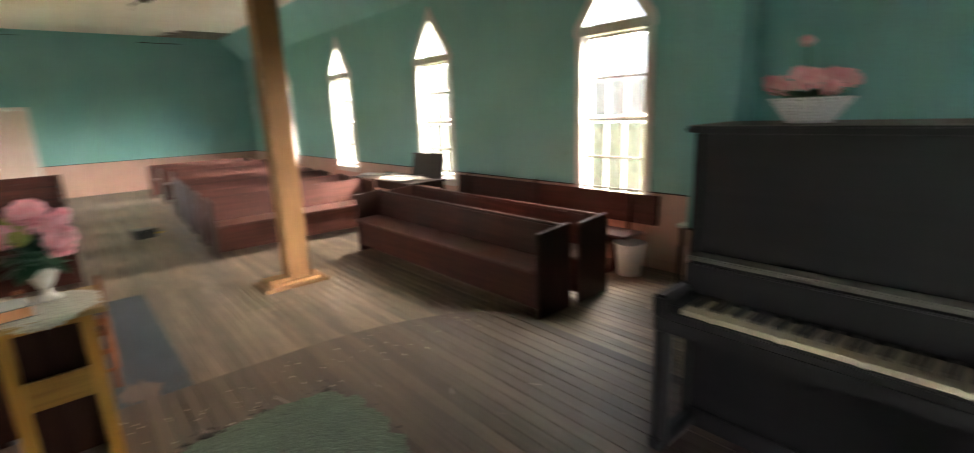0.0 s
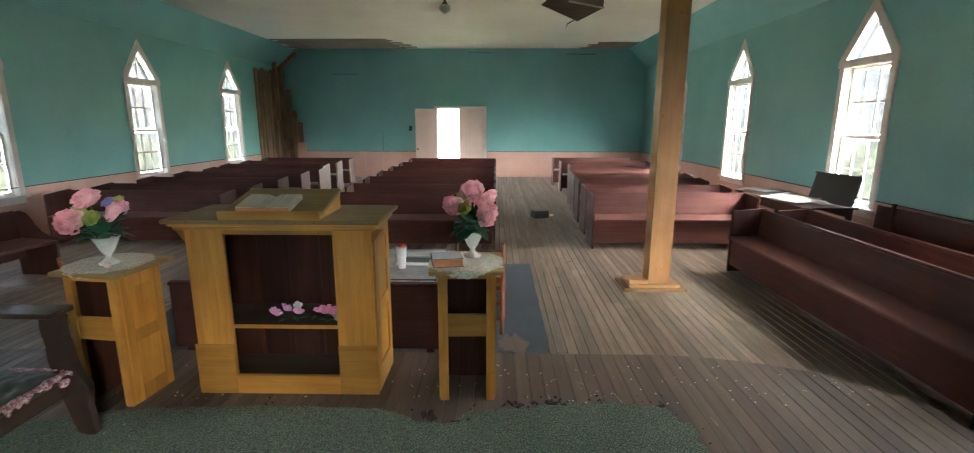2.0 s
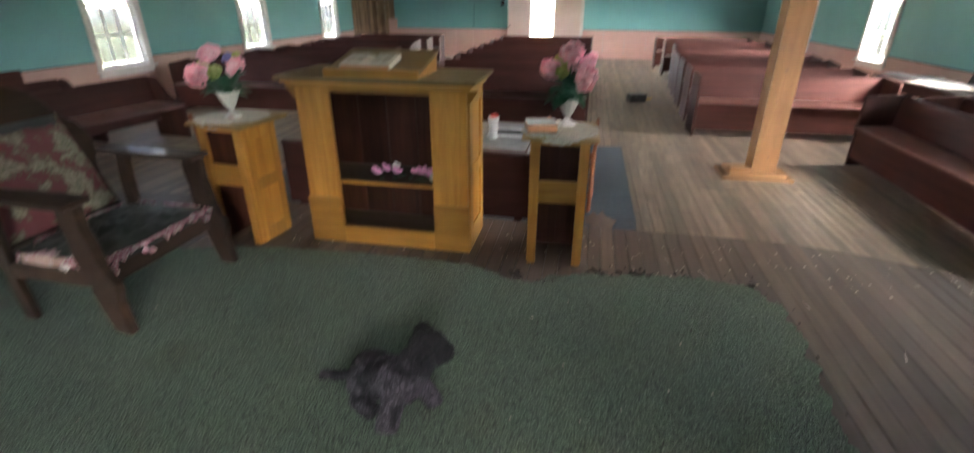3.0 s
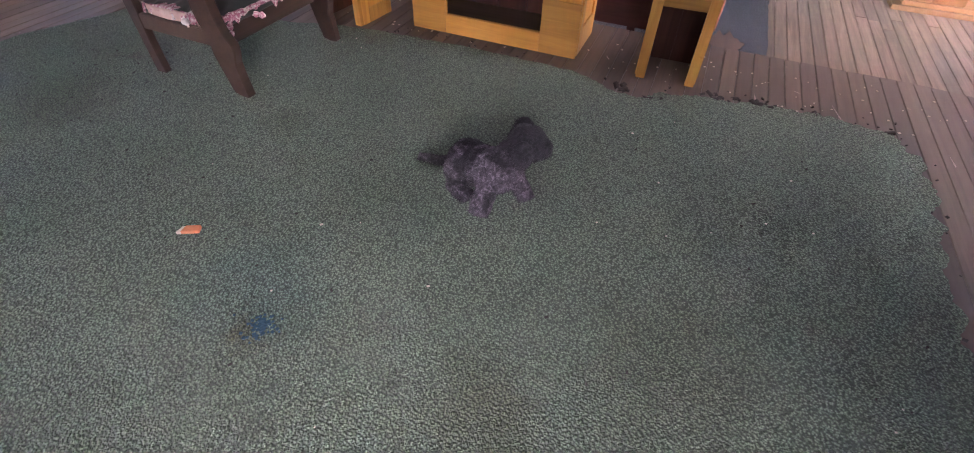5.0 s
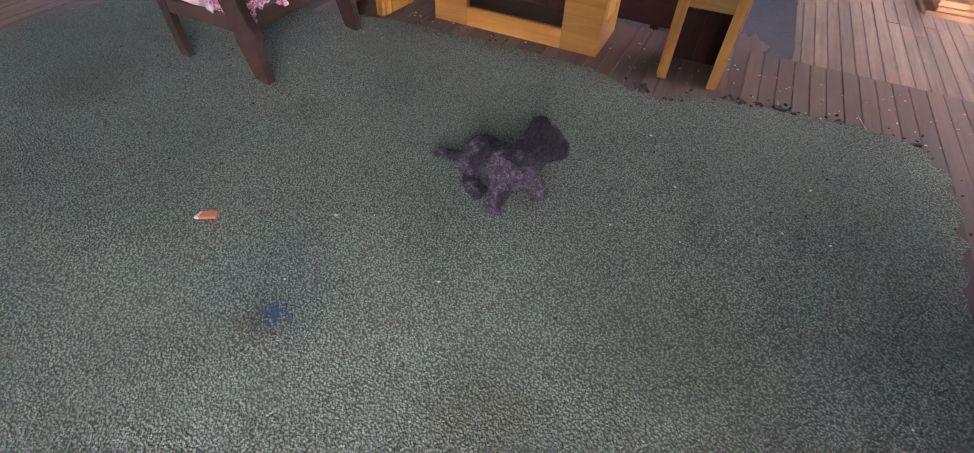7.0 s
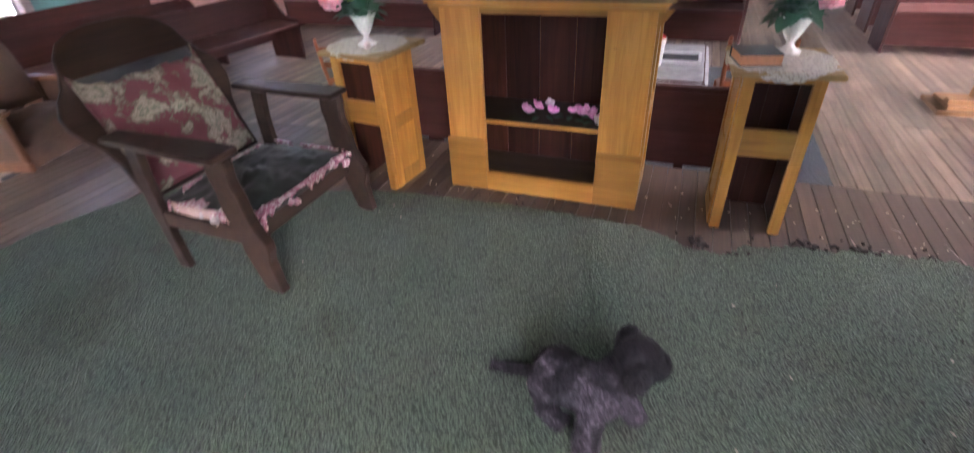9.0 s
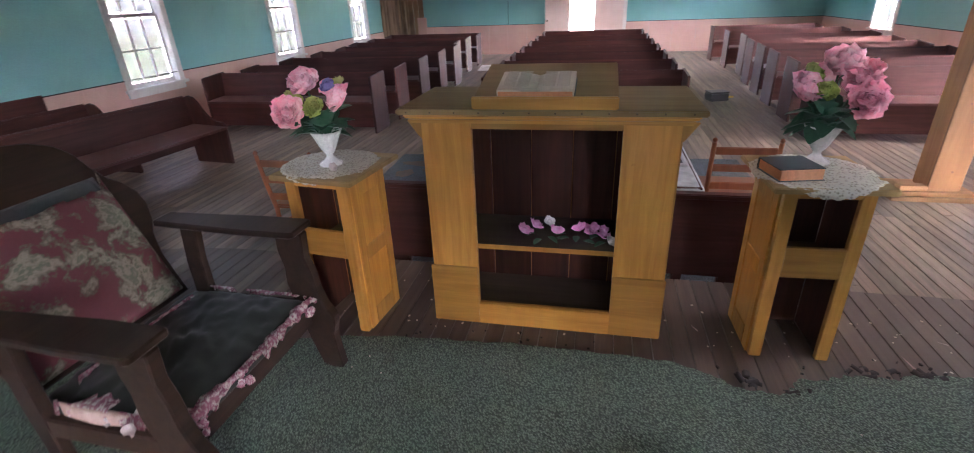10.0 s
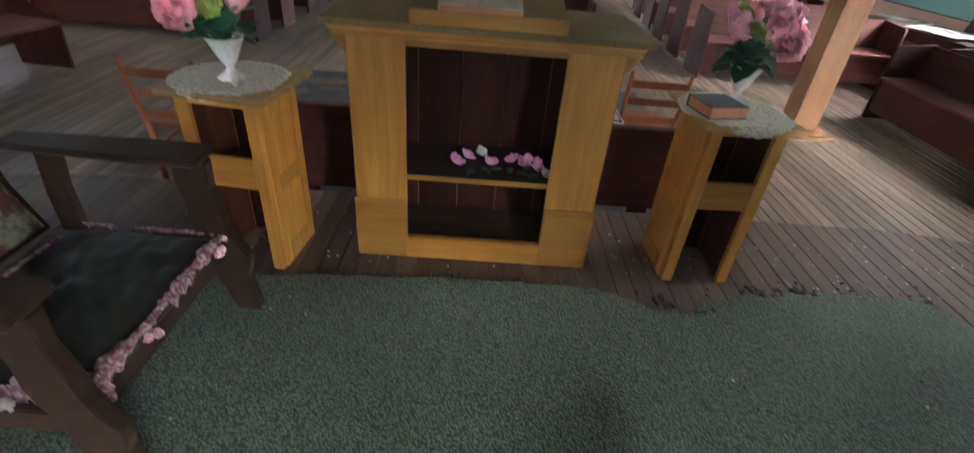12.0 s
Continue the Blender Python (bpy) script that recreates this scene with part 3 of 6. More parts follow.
def window():
    """A pointed window: casing, sill, two sashes of six panes and a two-pane gable light. x along the wall, y outwards."""
    w = thing("window_1", (0, 0, 0), "white-painted pointed wooden window with small panes", "window", kind="structure")
    for s in (-1, 1):
        a, b = sorted((s * 0.425, s * 0.525))
        part("casing", box(a, b, -0.024, 0.0, 0.56, 2.44, 0.004), WHITE, w)
        a, b = sorted((s * 0.42, s * 0.44))
        part("jamb", box(a, b, 0.001, T, 0.56, 2.44, 0.002), WHITE, w)
        gable = [(s * 0.535, 2.5), (s * 0.535, 2.56), (0, 3.3), (0, 3.1), (s * 0.40, 2.54), (s * 0.40, 2.5)]
        part("gable_casing", slab(gable, 0.026, basis((1, 0, 0), (0, 0, 1), (0, -1, 0), (0, 0, 0)), 0.003), WHITE, w)
        lining = [(s * 0.44, 2.54), (0, 3.14), (0, 3.11), (s * 0.415, 2.54)]
        part("gable_lining", slab(lining, 0.14, basis((1, 0, 0), (0, 0, 1), (0, 1, 0), (0, 0.002, 0))), WHITE, w)
        tri = [(s * 0.008, 2.545), (s * 0.39, 2.545), (s * 0.008, 3.08)]
        pane = part("pane", slab(tri, 0.004, basis((1, 0, 0), (0, 0, 1), (0, 1, 0), (0, 0.08, 0))), GLASS, w)
        # light enters undimmed; only the view through the tint is darkened
        pane.visible_shadow = False
    part("transom", box(-0.545, 0.545, -0.034, T - 0.01, 2.43, 2.535, 0.005), WHITE, w)
    part("gable_bar", box(-0.015, 0.015, 0.07, 0.095, 2.53, 3.1, 0.002), WHITE, w)
    part("window_sill", box(-0.56, 0.56, -0.06, T + 0.03, 0.52, 0.56, 0.006), WHITE, w)
    part("apron", box(-0.51, 0.51, -0.02, 0.0, 0.44, 0.52, 0.004), WHITE, w)
    for z0, z1, v in ((0.56, 1.49, 0.06), (1.455, 2.43, 0.095)):
        f = bmesh.new()
        cuboid(f, -0.42, -0.375, v, v + 0.032, z0, z1), cuboid(f, 0.375, 0.42, v, v + 0.032, z0, z1)
        cuboid(f, -0.375, 0.375, v, v + 0.032, z0, z0 + 0.06), cuboid(f, -0.375, 0.375, v, v + 0.032, z1 - 0.035, z1)
        sash = part("sash", f, WHITE, w)
        zs, xs = (z0 + 0.06, (z0 + z1) / 2 + 0.012, z1 - 0.035), (-0.375, -0.125, 0.125, 0.375)
        g = bmesh.new()
        cuboid(g, -0.375, 0.375, v + 0.004, v + 0.026, zs[1] - 0.013, zs[1] + 0.013)
        for x in xs[1:3]:
            cuboid(g, x - 0.013, x + 0.013, v + 0.005, v + 0.027, zs[0], zs[2])
        part("muntin", g, WHITE, sash)
        for a, b in zip(xs, xs[1:]):
            for c, d in zip(zs, zs[1:]):
                pane = part("pane", box(a + 0.012, b - 0.012, v + 0.014, v + 0.017, c + 0.012, d - 0.012, 0), GLASS, sash)
                pane.visible_shadow = False
    return w


first = window()
# the rear windows, last in the list, are unseen and bring light in
spots = [pose(XR, y, 0, 0, 0, -90) for y in WIN_Y] + [pose(XL, y, 0, 0, 0, 90) for y in WIN_Y] + [pose(x, AYB, 0, 0, 0, 180) for x in UNSEEN_REAR_X]
first.matrix_basis = spots[0]
for k, m in enumerate(spots[1:]):
    copy_thing(first, m).name = "window_%d" % (k + 2)

# double door: one leaf closed, one swung back against the wall
door = thing("door_1", ((DX0 + DX1) / 2, YF, LOW), "tall pinkish-white double door with one leaf standing open", "door", kind="structure")
half = (DX1 - DX0) / 2
part("casing", box(-half - 0.1, -half, -0.03, 0, 0, DTOP - LOW, 0.004), WHITE, door)
part("casing", box(half, half + 0.1, -0.03, 0, 0, DTOP - LOW, 0.004), WHITE, door)
part("head_casing", box(-half - 0.1, half + 0.1, -0.032, 0, DTOP - LOW, DTOP - LOW + 0.08, 0.004), WHITE, door)


def leaf(x0, x1, m, mat):
    h = DTOP - LOW - 0.003
    lf = part("leaf", box(x0, x1, -0.012, 0.012, 0.02, h, 0.002, m), mat, door)
    w = x1 - x0
    for a, b, c, d in ((x0, x0 + 0.1, 0.02, h), (x1 - 0.1, x1, 0.02, h), (x0 + 0.1, x1 - 0.1, h - 0.12, h), (x0 + 0.1, x1 - 0.1, 0.02, 0.22), (x0 + 0.1, x1 - 0.1, 0.82, 0.98), (x0 + w / 2 - 0.04, x0 + w / 2 + 0.04, 0.98, h - 0.12), (x0 + w / 2 - 0.04, x0 + w / 2 + 0.04, 0.22, 0.82)):
        part("rail", box(a, b, -0.021, 0.021, c, d, 0.003, m), mat, lf)
    return lf


leaf(-0.06, half - 0.001, Matrix.Translation((0, 0.03, 0)), DOORPINK)
opened = leaf(0, 0.74, Matrix.Translation((-half, -0.05, 0)) @ pose(0, 0, 0, 0, 0, -172), DOORPINK)
part("door_knob", lathe(((0.0, 0), (0.03, 0.004), (0.012, 0.02), (0.03, 0.05), (0.0, 0.065)), 14, (0, 0, 0)), BRASS, opened).matrix_local = pose(-half - 0.67, -0.13, 0.95, 90, 0, 0)

sw = thing("light_switch", (-2.99, YF - 0.001, 1.46), "small black switch plate on the teal end wall", "switch")
part("plate", box(-0.05, 0.05, -0.012, 0, -0.08, 0.08, 0.004), BLACK, sw)
part("toggle", box(-0.012, 0.012, -0.03, -0.012, -0.02, 0.02, 0.003), STEEL, sw)

# bare timber in the far left corner, where the wall lining is gone
corner = thing("corner_timbers", (XL, YF, LOW), "bare rotten boards exposed in a wall corner", "timber", kind="structure")
rnd = random.Random(4)
for k in range(8):
    y0 = -1.75 + 0.215 * k
    top = 3.5 + rnd.uniform(-0.1, 0.12)
    part("board", box(0.0, 0.025 + 0.01 * (k % 3), y0, y0 + 0.2, 0, top, 0.006), ROTTEN, corner)
for k in range(4):
    x0 = 0.04 + 0.17 * k
    top = (3.75, 3.0, 2.2, 1.9)[k] + rnd.uniform(-0.15, 0.15)
    part("board", box(x0, x0 + 0.16, -0.03 - 0.008 * (k % 2), 0.0, 0, top, 0.006), ROTTEN, corner)
part("stud", box(0.05, 0.17, -0.55, -0.43, 1.9, 3.75, 0.006), ROTTEN, corner)
part("stud", box(0.05, 0.16, -0.22, -0.1, 0, 3.6, 0.006), ROTTEN, corner)
part("brace", box(-0.06, 0.06, -0.05, 0.05, 0, 0.75, 0.006, Matrix.Translation((0.2, -0.35, 3.55)) @ pose(0, 0, 0, 0, 50, 0)), ROTTEN, corner)
part("loose_panel", box(0.5, 0.8, -0.06, -0.035, 0.6, 1.15, 0.004), PINK, corner)

for k, (x0, x1, z0, z1) in enumerate(((-5.6, -4.7, 3.22, 3.235), (-3.95, -3.94, 0.7, 1.35), (2.2, 3.2, 3.85, 3.87), (-1.0, -0.2, 3.9, 3.91))):
    outline = [(x0 + (x1 - x0) * f, z0 + 0.012 * noise.noise(Vector((f * 9, k, 0)))) for f in (0, 0.2, 0.4, 0.6, 0.8, 1)] if x1 - x0 > z1 - z0 else [(x0, z0), (x0 - 0.004, (z0 + z1) / 2), (x0, z1)]
    back_line = [(x + (0 if x1 - x0 > z1 - z0 else 0.012), z + (z1 - z0 if x1 - x0 > z1 - z0 else 0)) for x, z in reversed(outline)]
    structure("trim_crack", slab(outline + back_line, -0.003, FAR), JOINT, "dark crack in the teal wall board")

# ground and far hillside
ground = bmesh.new()
bmesh.ops.create_grid(ground, x_segments=2, y_segments=2, size=900)
bmesh.ops.translate(ground, vec=(0, 0, -0.85), verts=ground.verts)
tagged(structure("ground", ground, GRASS, "dry winter grass around the church"))
hill = bmesh.new()
cols, levels = 96, 10
grid = []
for k in range(cols):
    a = 2 * math.pi * k / cols
    row = []
    for j in range(levels):
        f = j / (levels - 1)
        r = 70 + 90 * f
        hgt = (16 + 14 * noise.noise(Vector((math.cos(a) * 2.5, math.sin(a) * 2.5, 1.7)))) * f ** 0.8
        hgt += 2.2 * f * noise.noise(Vector((math.cos(a) * r * 0.08, math.sin(a) * r * 0.08, 5.0)))
        row.append(hill.verts.new((r * math.cos(a), r * math.sin(a) + 6, -0.9 + hgt)))
    grid.append(row)
for k in range(cols):
    for j in range(levels - 1):
        hill.faces.new((grid[k][j], grid[(k + 1) % cols][j], grid[(k + 1) % cols][j + 1], grid[k][j + 1]))
structure("backdrop", hill, HILL, "wooded winter hillside beyond the windows", True)


def trees():
    """Bare far trees: tapered trunks with forked limbs, in one mesh."""
    bm = bmesh.new()
    r = random.Random(8)
    for k in range(40):
        a, d = r.uniform(0, 2 * math.pi), r.uniform(28, 75)
        base = Vector((d * math.cos(a), d * math.sin(a) + 6, -0.9 + max(0, d - 70) * 0.2))
        h = r.uniform(6, 12)
        tube((base, base + Vector((r.uniform(-0.3, 0.3), r.uniform(-0.3, 0.3), h * 0.5)), base + Vector((r.uniform(-0.6, 0.6), r.uniform(-0.6, 0.6), h))), 0.16, 5, bm, 0.2)
        for j in range(9):
            z = h * r.uniform(0.3, 0.9)
            b, ln = r.uniform(0, 2 * math.pi), h * r.uniform(0.15, 0.35)
            p = base + Vector((0, 0, z))
            tube((p, p + Vector((math.cos(b) * ln * 0.5, math.sin(b) * ln * 0.5, ln * 0.35)), p + Vector((math.cos(b) * ln, math.sin(b) * ln, ln * 0.9))), 0.06, 4, bm, 0.15)
    return bm


tagged(part("far_trees", trees(), PALEBARK, None, "bare winter trees beyond the windows"), kind="stuff", category="trees")

# floor slab and platform
structure("floor", box(XL, XR, AYB, YF + T, LOW - 0.15, LOW - 0.016, 0), JOINT, "worn unpainted narrow-board church floor")
MIDX = -1.2


def front_edge(x):
    d = min(abs(x - MIDX), 3.85)
    if d < 2.2:
        return 3.41
    return 2.5 + 0.91 * math.sqrt(max(0.0, 1 - ((d - 2.2) / 1.65) ** 2))


outline = [(MIDX + 3.85 * k / 40, front_edge(MIDX + 3.85 * k / 40)) for k in range(-40, 41)]
outline = [(outline[0][0], AYB)] + outline + [(outline[-1][0], AYB)]
structure("platform", slab(outline, -LOW - 0.03, Matrix.Translation((0, 0, LOW - 0.01))), STAGEWOOD, "low brown-painted platform with a bowed front edge")


# ---- pews ----
def pew(length, label, group, pale=False, scroll=False, depth=0.44):
    """A plank pew. x along it, the seat faces -y, the floor at 0."""
    p = thing("pew", (0, 0, 0), label, "pew", group)
    part("seat", box(0.033, length - 0.033, -0.022, depth - 0.06, 0.425, 0.455, 0.006, pose(0, 0, 0, 2, 0, 0)), PEWSEAT, p)
    if not scroll:
        part("apron", box(0.035, length - 0.035, 0.012, 0.034, 0.09, 0.42, 0.004), PEWWOOD, p)
    lean = Matrix.Translation((0, depth - 0.07, 0.44)) @ pose(0, 0, 0, -7, 0, 0)
    part("backrest", box(0.03, length - 0.03, 0.0, 0.024, -0.22, 0.335, 0.005, lean), PEWWOOD, p)
    part("top_rail", box(0.03, length - 0.03, -0.008, 0.034, 0.335, 0.362, 0.008, lean), PEWWOOD, p)
    for x in (0.0, length - 0.032):
        if scroll:
            line = [(0.02, 0), (0.0, 0.4), (0.0, 0.47), (0.04, 0.5), (0.12, 0.51), (0.2, 0.545), (0.27, 0.62), (0.33, 0.72), (0.39, 0.78), (0.46, 0.8), (0.52, 0.78), (depth + 0.04, 0.7), (depth + 0.02, 0.0)]
        else:
            line = [(0.0, 0), (0.0, 0.765), (0.012, 0.78), (depth + 0.03, 0.81), (depth + 0.045, 0.8), (depth + 0.04, 0.0)]
        end = part("pew_end", slab(line, 0.032, basis((0, 1, 0), (0, 0, 1), (1, 0, 0), (x, 0, 0)), 0.004), PEWEND, p)
        if pale:
            part("worn_edge", box(x - 0.001, x + 0.033, -0.006, 0.001, 0.05, 0.77, 0.002), CHIPPED, end, "chipped pale edge")
    return p


def place_all(first, mats):
    first.matrix_basis = mats[0]
    for m in mats[1:]:
        copy_thing(first, m)


D = 0.45
right_rows = ((1.37, 7.25), (1.42, 8.22), (1.48, 9.28), (1.54, 10.2), (1.61, 11.15), (1.77, 12.35), (1.69, 13.5), (1.63, 14.85))
place_all(pew(2.42, "dark red varnished plank pew with plain ends beside a side aisle", "nave pews"), [pose(x, y, LOW) for x, y in right_rows])
left_rows = (7.25, 8.12, 9.17, 10.24, 11.25)
place_all(pew(2.68, "dark red varnished plank pew with plain ends under tall windows", "nave pews"), [pose(-6.85 + 0.02 * k, y, LOW) for k, y in enumerate(left_rows)])
place_all(pew(2.62, "dark red plank pew with chipped pale end edges", "nave pews", pale=True), [pose(-6.95, y, LOW) for y in (12.25, 13.3, 14.5)])
mid_rows = (7.15, 8.25, 9.4, 10.5, 11.65, 12.95, 14.45)
place_all(pew(2.53, "dark red varnished plank pew in the middle block", "nave pews"), [pose(-2.6, y, LOW) for y in mid_rows])
# side benches facing the platform
place_all(pew(3.4, "long dark red bench beside the platform with flat-topped ends", "choir pews", depth=0.39), [pose(2.9, 6.2, LOW, 0, 0, -90), pose(3.46, 6.2, LOW, 0, 0, -90)])
place_all(pew(2.4, "dark red pew beside the platform with scrolled ends", "scrolled side pews", scroll=True, depth=0.54), [pose(-5.65, 3.4, LOW, 0, 0, 83.5), pose(-6.4, 2.95, LOW, 0, 0, 87)])

wallbench = thing("wall_bench", (4.34, 6.3, LOW), "dark red open bench against the pink wainscot", "bench", rz=-90)
part("seat", box(0, 3.4, 0.0, 0.36, 0.42, 0.45, 0.006), PEWWOOD, wallbench)
part("backrest", box(-0.05, 3.5, 0.41, 0.435, 0.53, 0.86, 0.006, pose(0, 0, 0, -3, 0, 0)), PEWWOOD, wallbench)
for x in (0.25, 1.7, 3.15):
    leg = [(0.02, 0), (0.1, 0.14), (0.07, 0.3), (0.0, 0.42), (0.38, 0.42), (0.4, 0.9), (0.44, 0.9), (0.42, 0.4), (0.33, 0.28), (0.3, 0.14), (0.37, 0)]
    part("leg", slab(leg, 0.035, basis((0, 1, 0), (0, 0, 1), (1, 0, 0), (x, 0, 0)), 0.003), PEWEND, wallbench)
leftbench = thing("wall_bench", (XL + 0.52, 1.9, LOW), "dark red open bench against the pink wainscot", "bench", rz=90)
part("seat", box(0, 3.3, 0.0, 0.36, 0.42, 0.45, 0.006), PEWWOOD, leftbench)
part("backrest", box(-0.05, 3.4, 0.41, 0.435, 0.53, 0.9, 0.006), PEWWOOD, leftbench)
for x in (0.25, 1.7, 3.0):
    part("leg", box(x, x + 0.035, 0.02, 0.42, 0, 0.42, 0.004), PEWEND, leftbench)


# ---- lectern and its two stands ----
lec = thing("lectern", (-1.35, 2.84, 0), "yellow oak lectern with an open dark shelved back", "lectern")
W, DP, HT = 0.555, 0.42, 1.06
part("stile", box(-W, -0.325, 0, 0.028, 0.0, HT, 0.004), OAK, lec)
part("stile", box(0.325, W, 0, 0.028, 0.0, HT, 0.004), OAK, lec)
part("bottom_rail", box(-0.325, 0.325, 0.001, 0.027, 0.0, 0.12, 0.004), OAKX, lec)
part("base_board", box(-W - 0.012, -0.325, -0.012, -0.0005, 0.0, 0.33, 0.003), OAKX, lec)
part("base_board", box(0.325, W + 0.012, -0.012, -0.0005, 0.0, 0.33, 0.003), OAKX, lec)
part("base_board", box(-0.325, 0.325, -0.012, -0.0005, 0.0, 0.12, 0.003), OAKX, lec)
part("top_rail", box(-0.325, 0.325, 0.001, 0.027, 1.025, HT, 0.003), OAKX, lec)
for s in (-1, 1):
    a, b = sorted((s * (W - 0.022), s * W))
    sp = part("side_panel", box(a, b, 0.029, DP, 0.0, HT, 0.003), OAK, lec)
    for y0, y1, z0, z1 in ((0.03, 0.1, 0.0, HT), (DP - 0.07, DP, 0.0, HT), (0.1, DP - 0.07, 0.96, HT), (0.1, DP - 0.07, 0.0, 0.16), (0.1, DP - 0.07, 0.5, 0.58)):
        a, b = sorted((s * (W + 0.0005), s * (W + 0.012)))
        part("moulding", box(a, b, y0, y1, z0, z1, 0.003), OAK, sp)
    br = [(0, 0), (0.0, 0.09), (s * 0.07, 0.09), (s * 0.02, 0.02)]
    part("bracket", slab(br, 0.02, basis((1, 0, 0), (0, 0, 1), (0, 1, 0), (s * W, 0.01, HT - 0.09)), 0.002), OAK, lec)
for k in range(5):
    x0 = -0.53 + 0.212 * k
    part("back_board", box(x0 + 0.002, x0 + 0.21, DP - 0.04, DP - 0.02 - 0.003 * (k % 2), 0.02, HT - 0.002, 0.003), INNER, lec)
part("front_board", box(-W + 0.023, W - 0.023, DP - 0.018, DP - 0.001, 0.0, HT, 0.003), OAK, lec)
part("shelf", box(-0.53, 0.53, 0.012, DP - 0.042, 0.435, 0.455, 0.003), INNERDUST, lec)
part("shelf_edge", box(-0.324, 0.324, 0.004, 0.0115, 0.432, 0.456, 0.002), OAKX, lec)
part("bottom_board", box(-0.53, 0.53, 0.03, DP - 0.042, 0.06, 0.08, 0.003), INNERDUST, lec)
part("cornice", box(-W - 0.04, W + 0.04, -0.05, DP + 0.02, HT, HT + 0.025, 0.008), OAKX, lec)
part("cornice", box(-W - 0.055, W + 0.055, -0.075, DP + 0.035, HT + 0.0255, HT + 0.045, 0.008), OAKX, lec)
part("top", box(-W - 0.075, W + 0.075, -0.1, DP + 0.05, HT + 0.0455, HT + 0.07, 0.005), OAKTOP, lec)
TOPZ = HT + 0.07
desk = part("desk_board", box(-0.295, 0.295, -0.02, 0.41, 0.0, 0.022, 0.004, Matrix.Translation((0, -0.055, TOPZ + 0.02)) @ pose(0, 0, 0, 12, 0, 0)), OAKTOP, lec)
part("desk_ledge", box(-0.295, 0.295, -0.095, -0.067, TOPZ + 0.0005, TOPZ + 0.052, 0.005), OAKX, lec)
for s in (-1, 1):
    wedge = [(0.0, 0.0), (0.38, 0.0), (0.38, 0.0985), (0.0, 0.018)]
    part("desk_side", slab(wedge, 0.018, basis((0, 1, 0), (0, 0, 1), (1, 0, 0), (s * 0.275 - 0.009, -0.05, TOPZ + 0.0005)), 0.002), OAKX, lec)
for k in range(12):
    part("nail", lathe(((0.004, 0), (0.004, 0.002)), 6, (0, 0, 0)), BRASS, lec).matrix_local = pose(-0.58 + 0.105 * k, -0.1005, HT + 0.058, 90, 0, 0)


def open_book(width, depth, thick):
    bm = bmesh.new()
    cols = 18
    for s in (-1, 1):
        rows = []
        for k in range(cols + 1):
            f = k / cols
            z = thick * (0.35 + 0.65 * math.sin(min(f * 1.9, 1.57)) * (1 - 0.25 * f)) if f > 0 else thick * 0.3
            rows.append([bm.verts.new((s * width * f, y, zz)) for y, zz in ((-depth, z), (depth, z), (depth, 0.0), (-depth, 0.0))])
        for a, b in zip(rows, rows[1:]):
            for q in range(4):
                bm.faces.new((a[q], a[(q + 1) % 4], b[(q + 1) % 4], b[q]))
        bm.faces.new(rows[-1])
    return bm


bible = thing("open_book", (-1.42, 2.98, TOPZ + 0.127), "open old book with yellowed pages on the lectern", "book")
bible.matrix_world = Matrix.Translation((-1.385, 2.868, TOPZ + 0.0693)) @ pose(0, 0, 0, 12, 0, 0)
part("page_block", open_book(0.155, 0.105, 0.035), PAPER, bible)
part("page_edge", box(-0.15, 0.15, -0.109, -0.1055, 0.002, 0.024, 0.001), PAGEEDGE, bible, "orange-tinted page edge")
part("cover", box(-0.16, 0.16, -0.11, 0.11, -0.004, -0.0005, 0.001), BOOKBLACK, bible)
lines = bmesh.new()
for s in (-1, 1):
    for k in range(15):
        for c in (0, 1):
            x0 = s * (0.028 + 0.058 * c)
            x1 = x0 + s * 0.05
            cuboid(lines, min(x0, x1), max(x0, x1), 0.085 - 0.0115 * k, 0.0885 - 0.0115 * k, 0.034, 0.0358)
tagged(part("print", lines, plain("faded_print", (0.46, 0.4, 0.32), 0.8), bible, "rows of faded print"), kind="stuff")


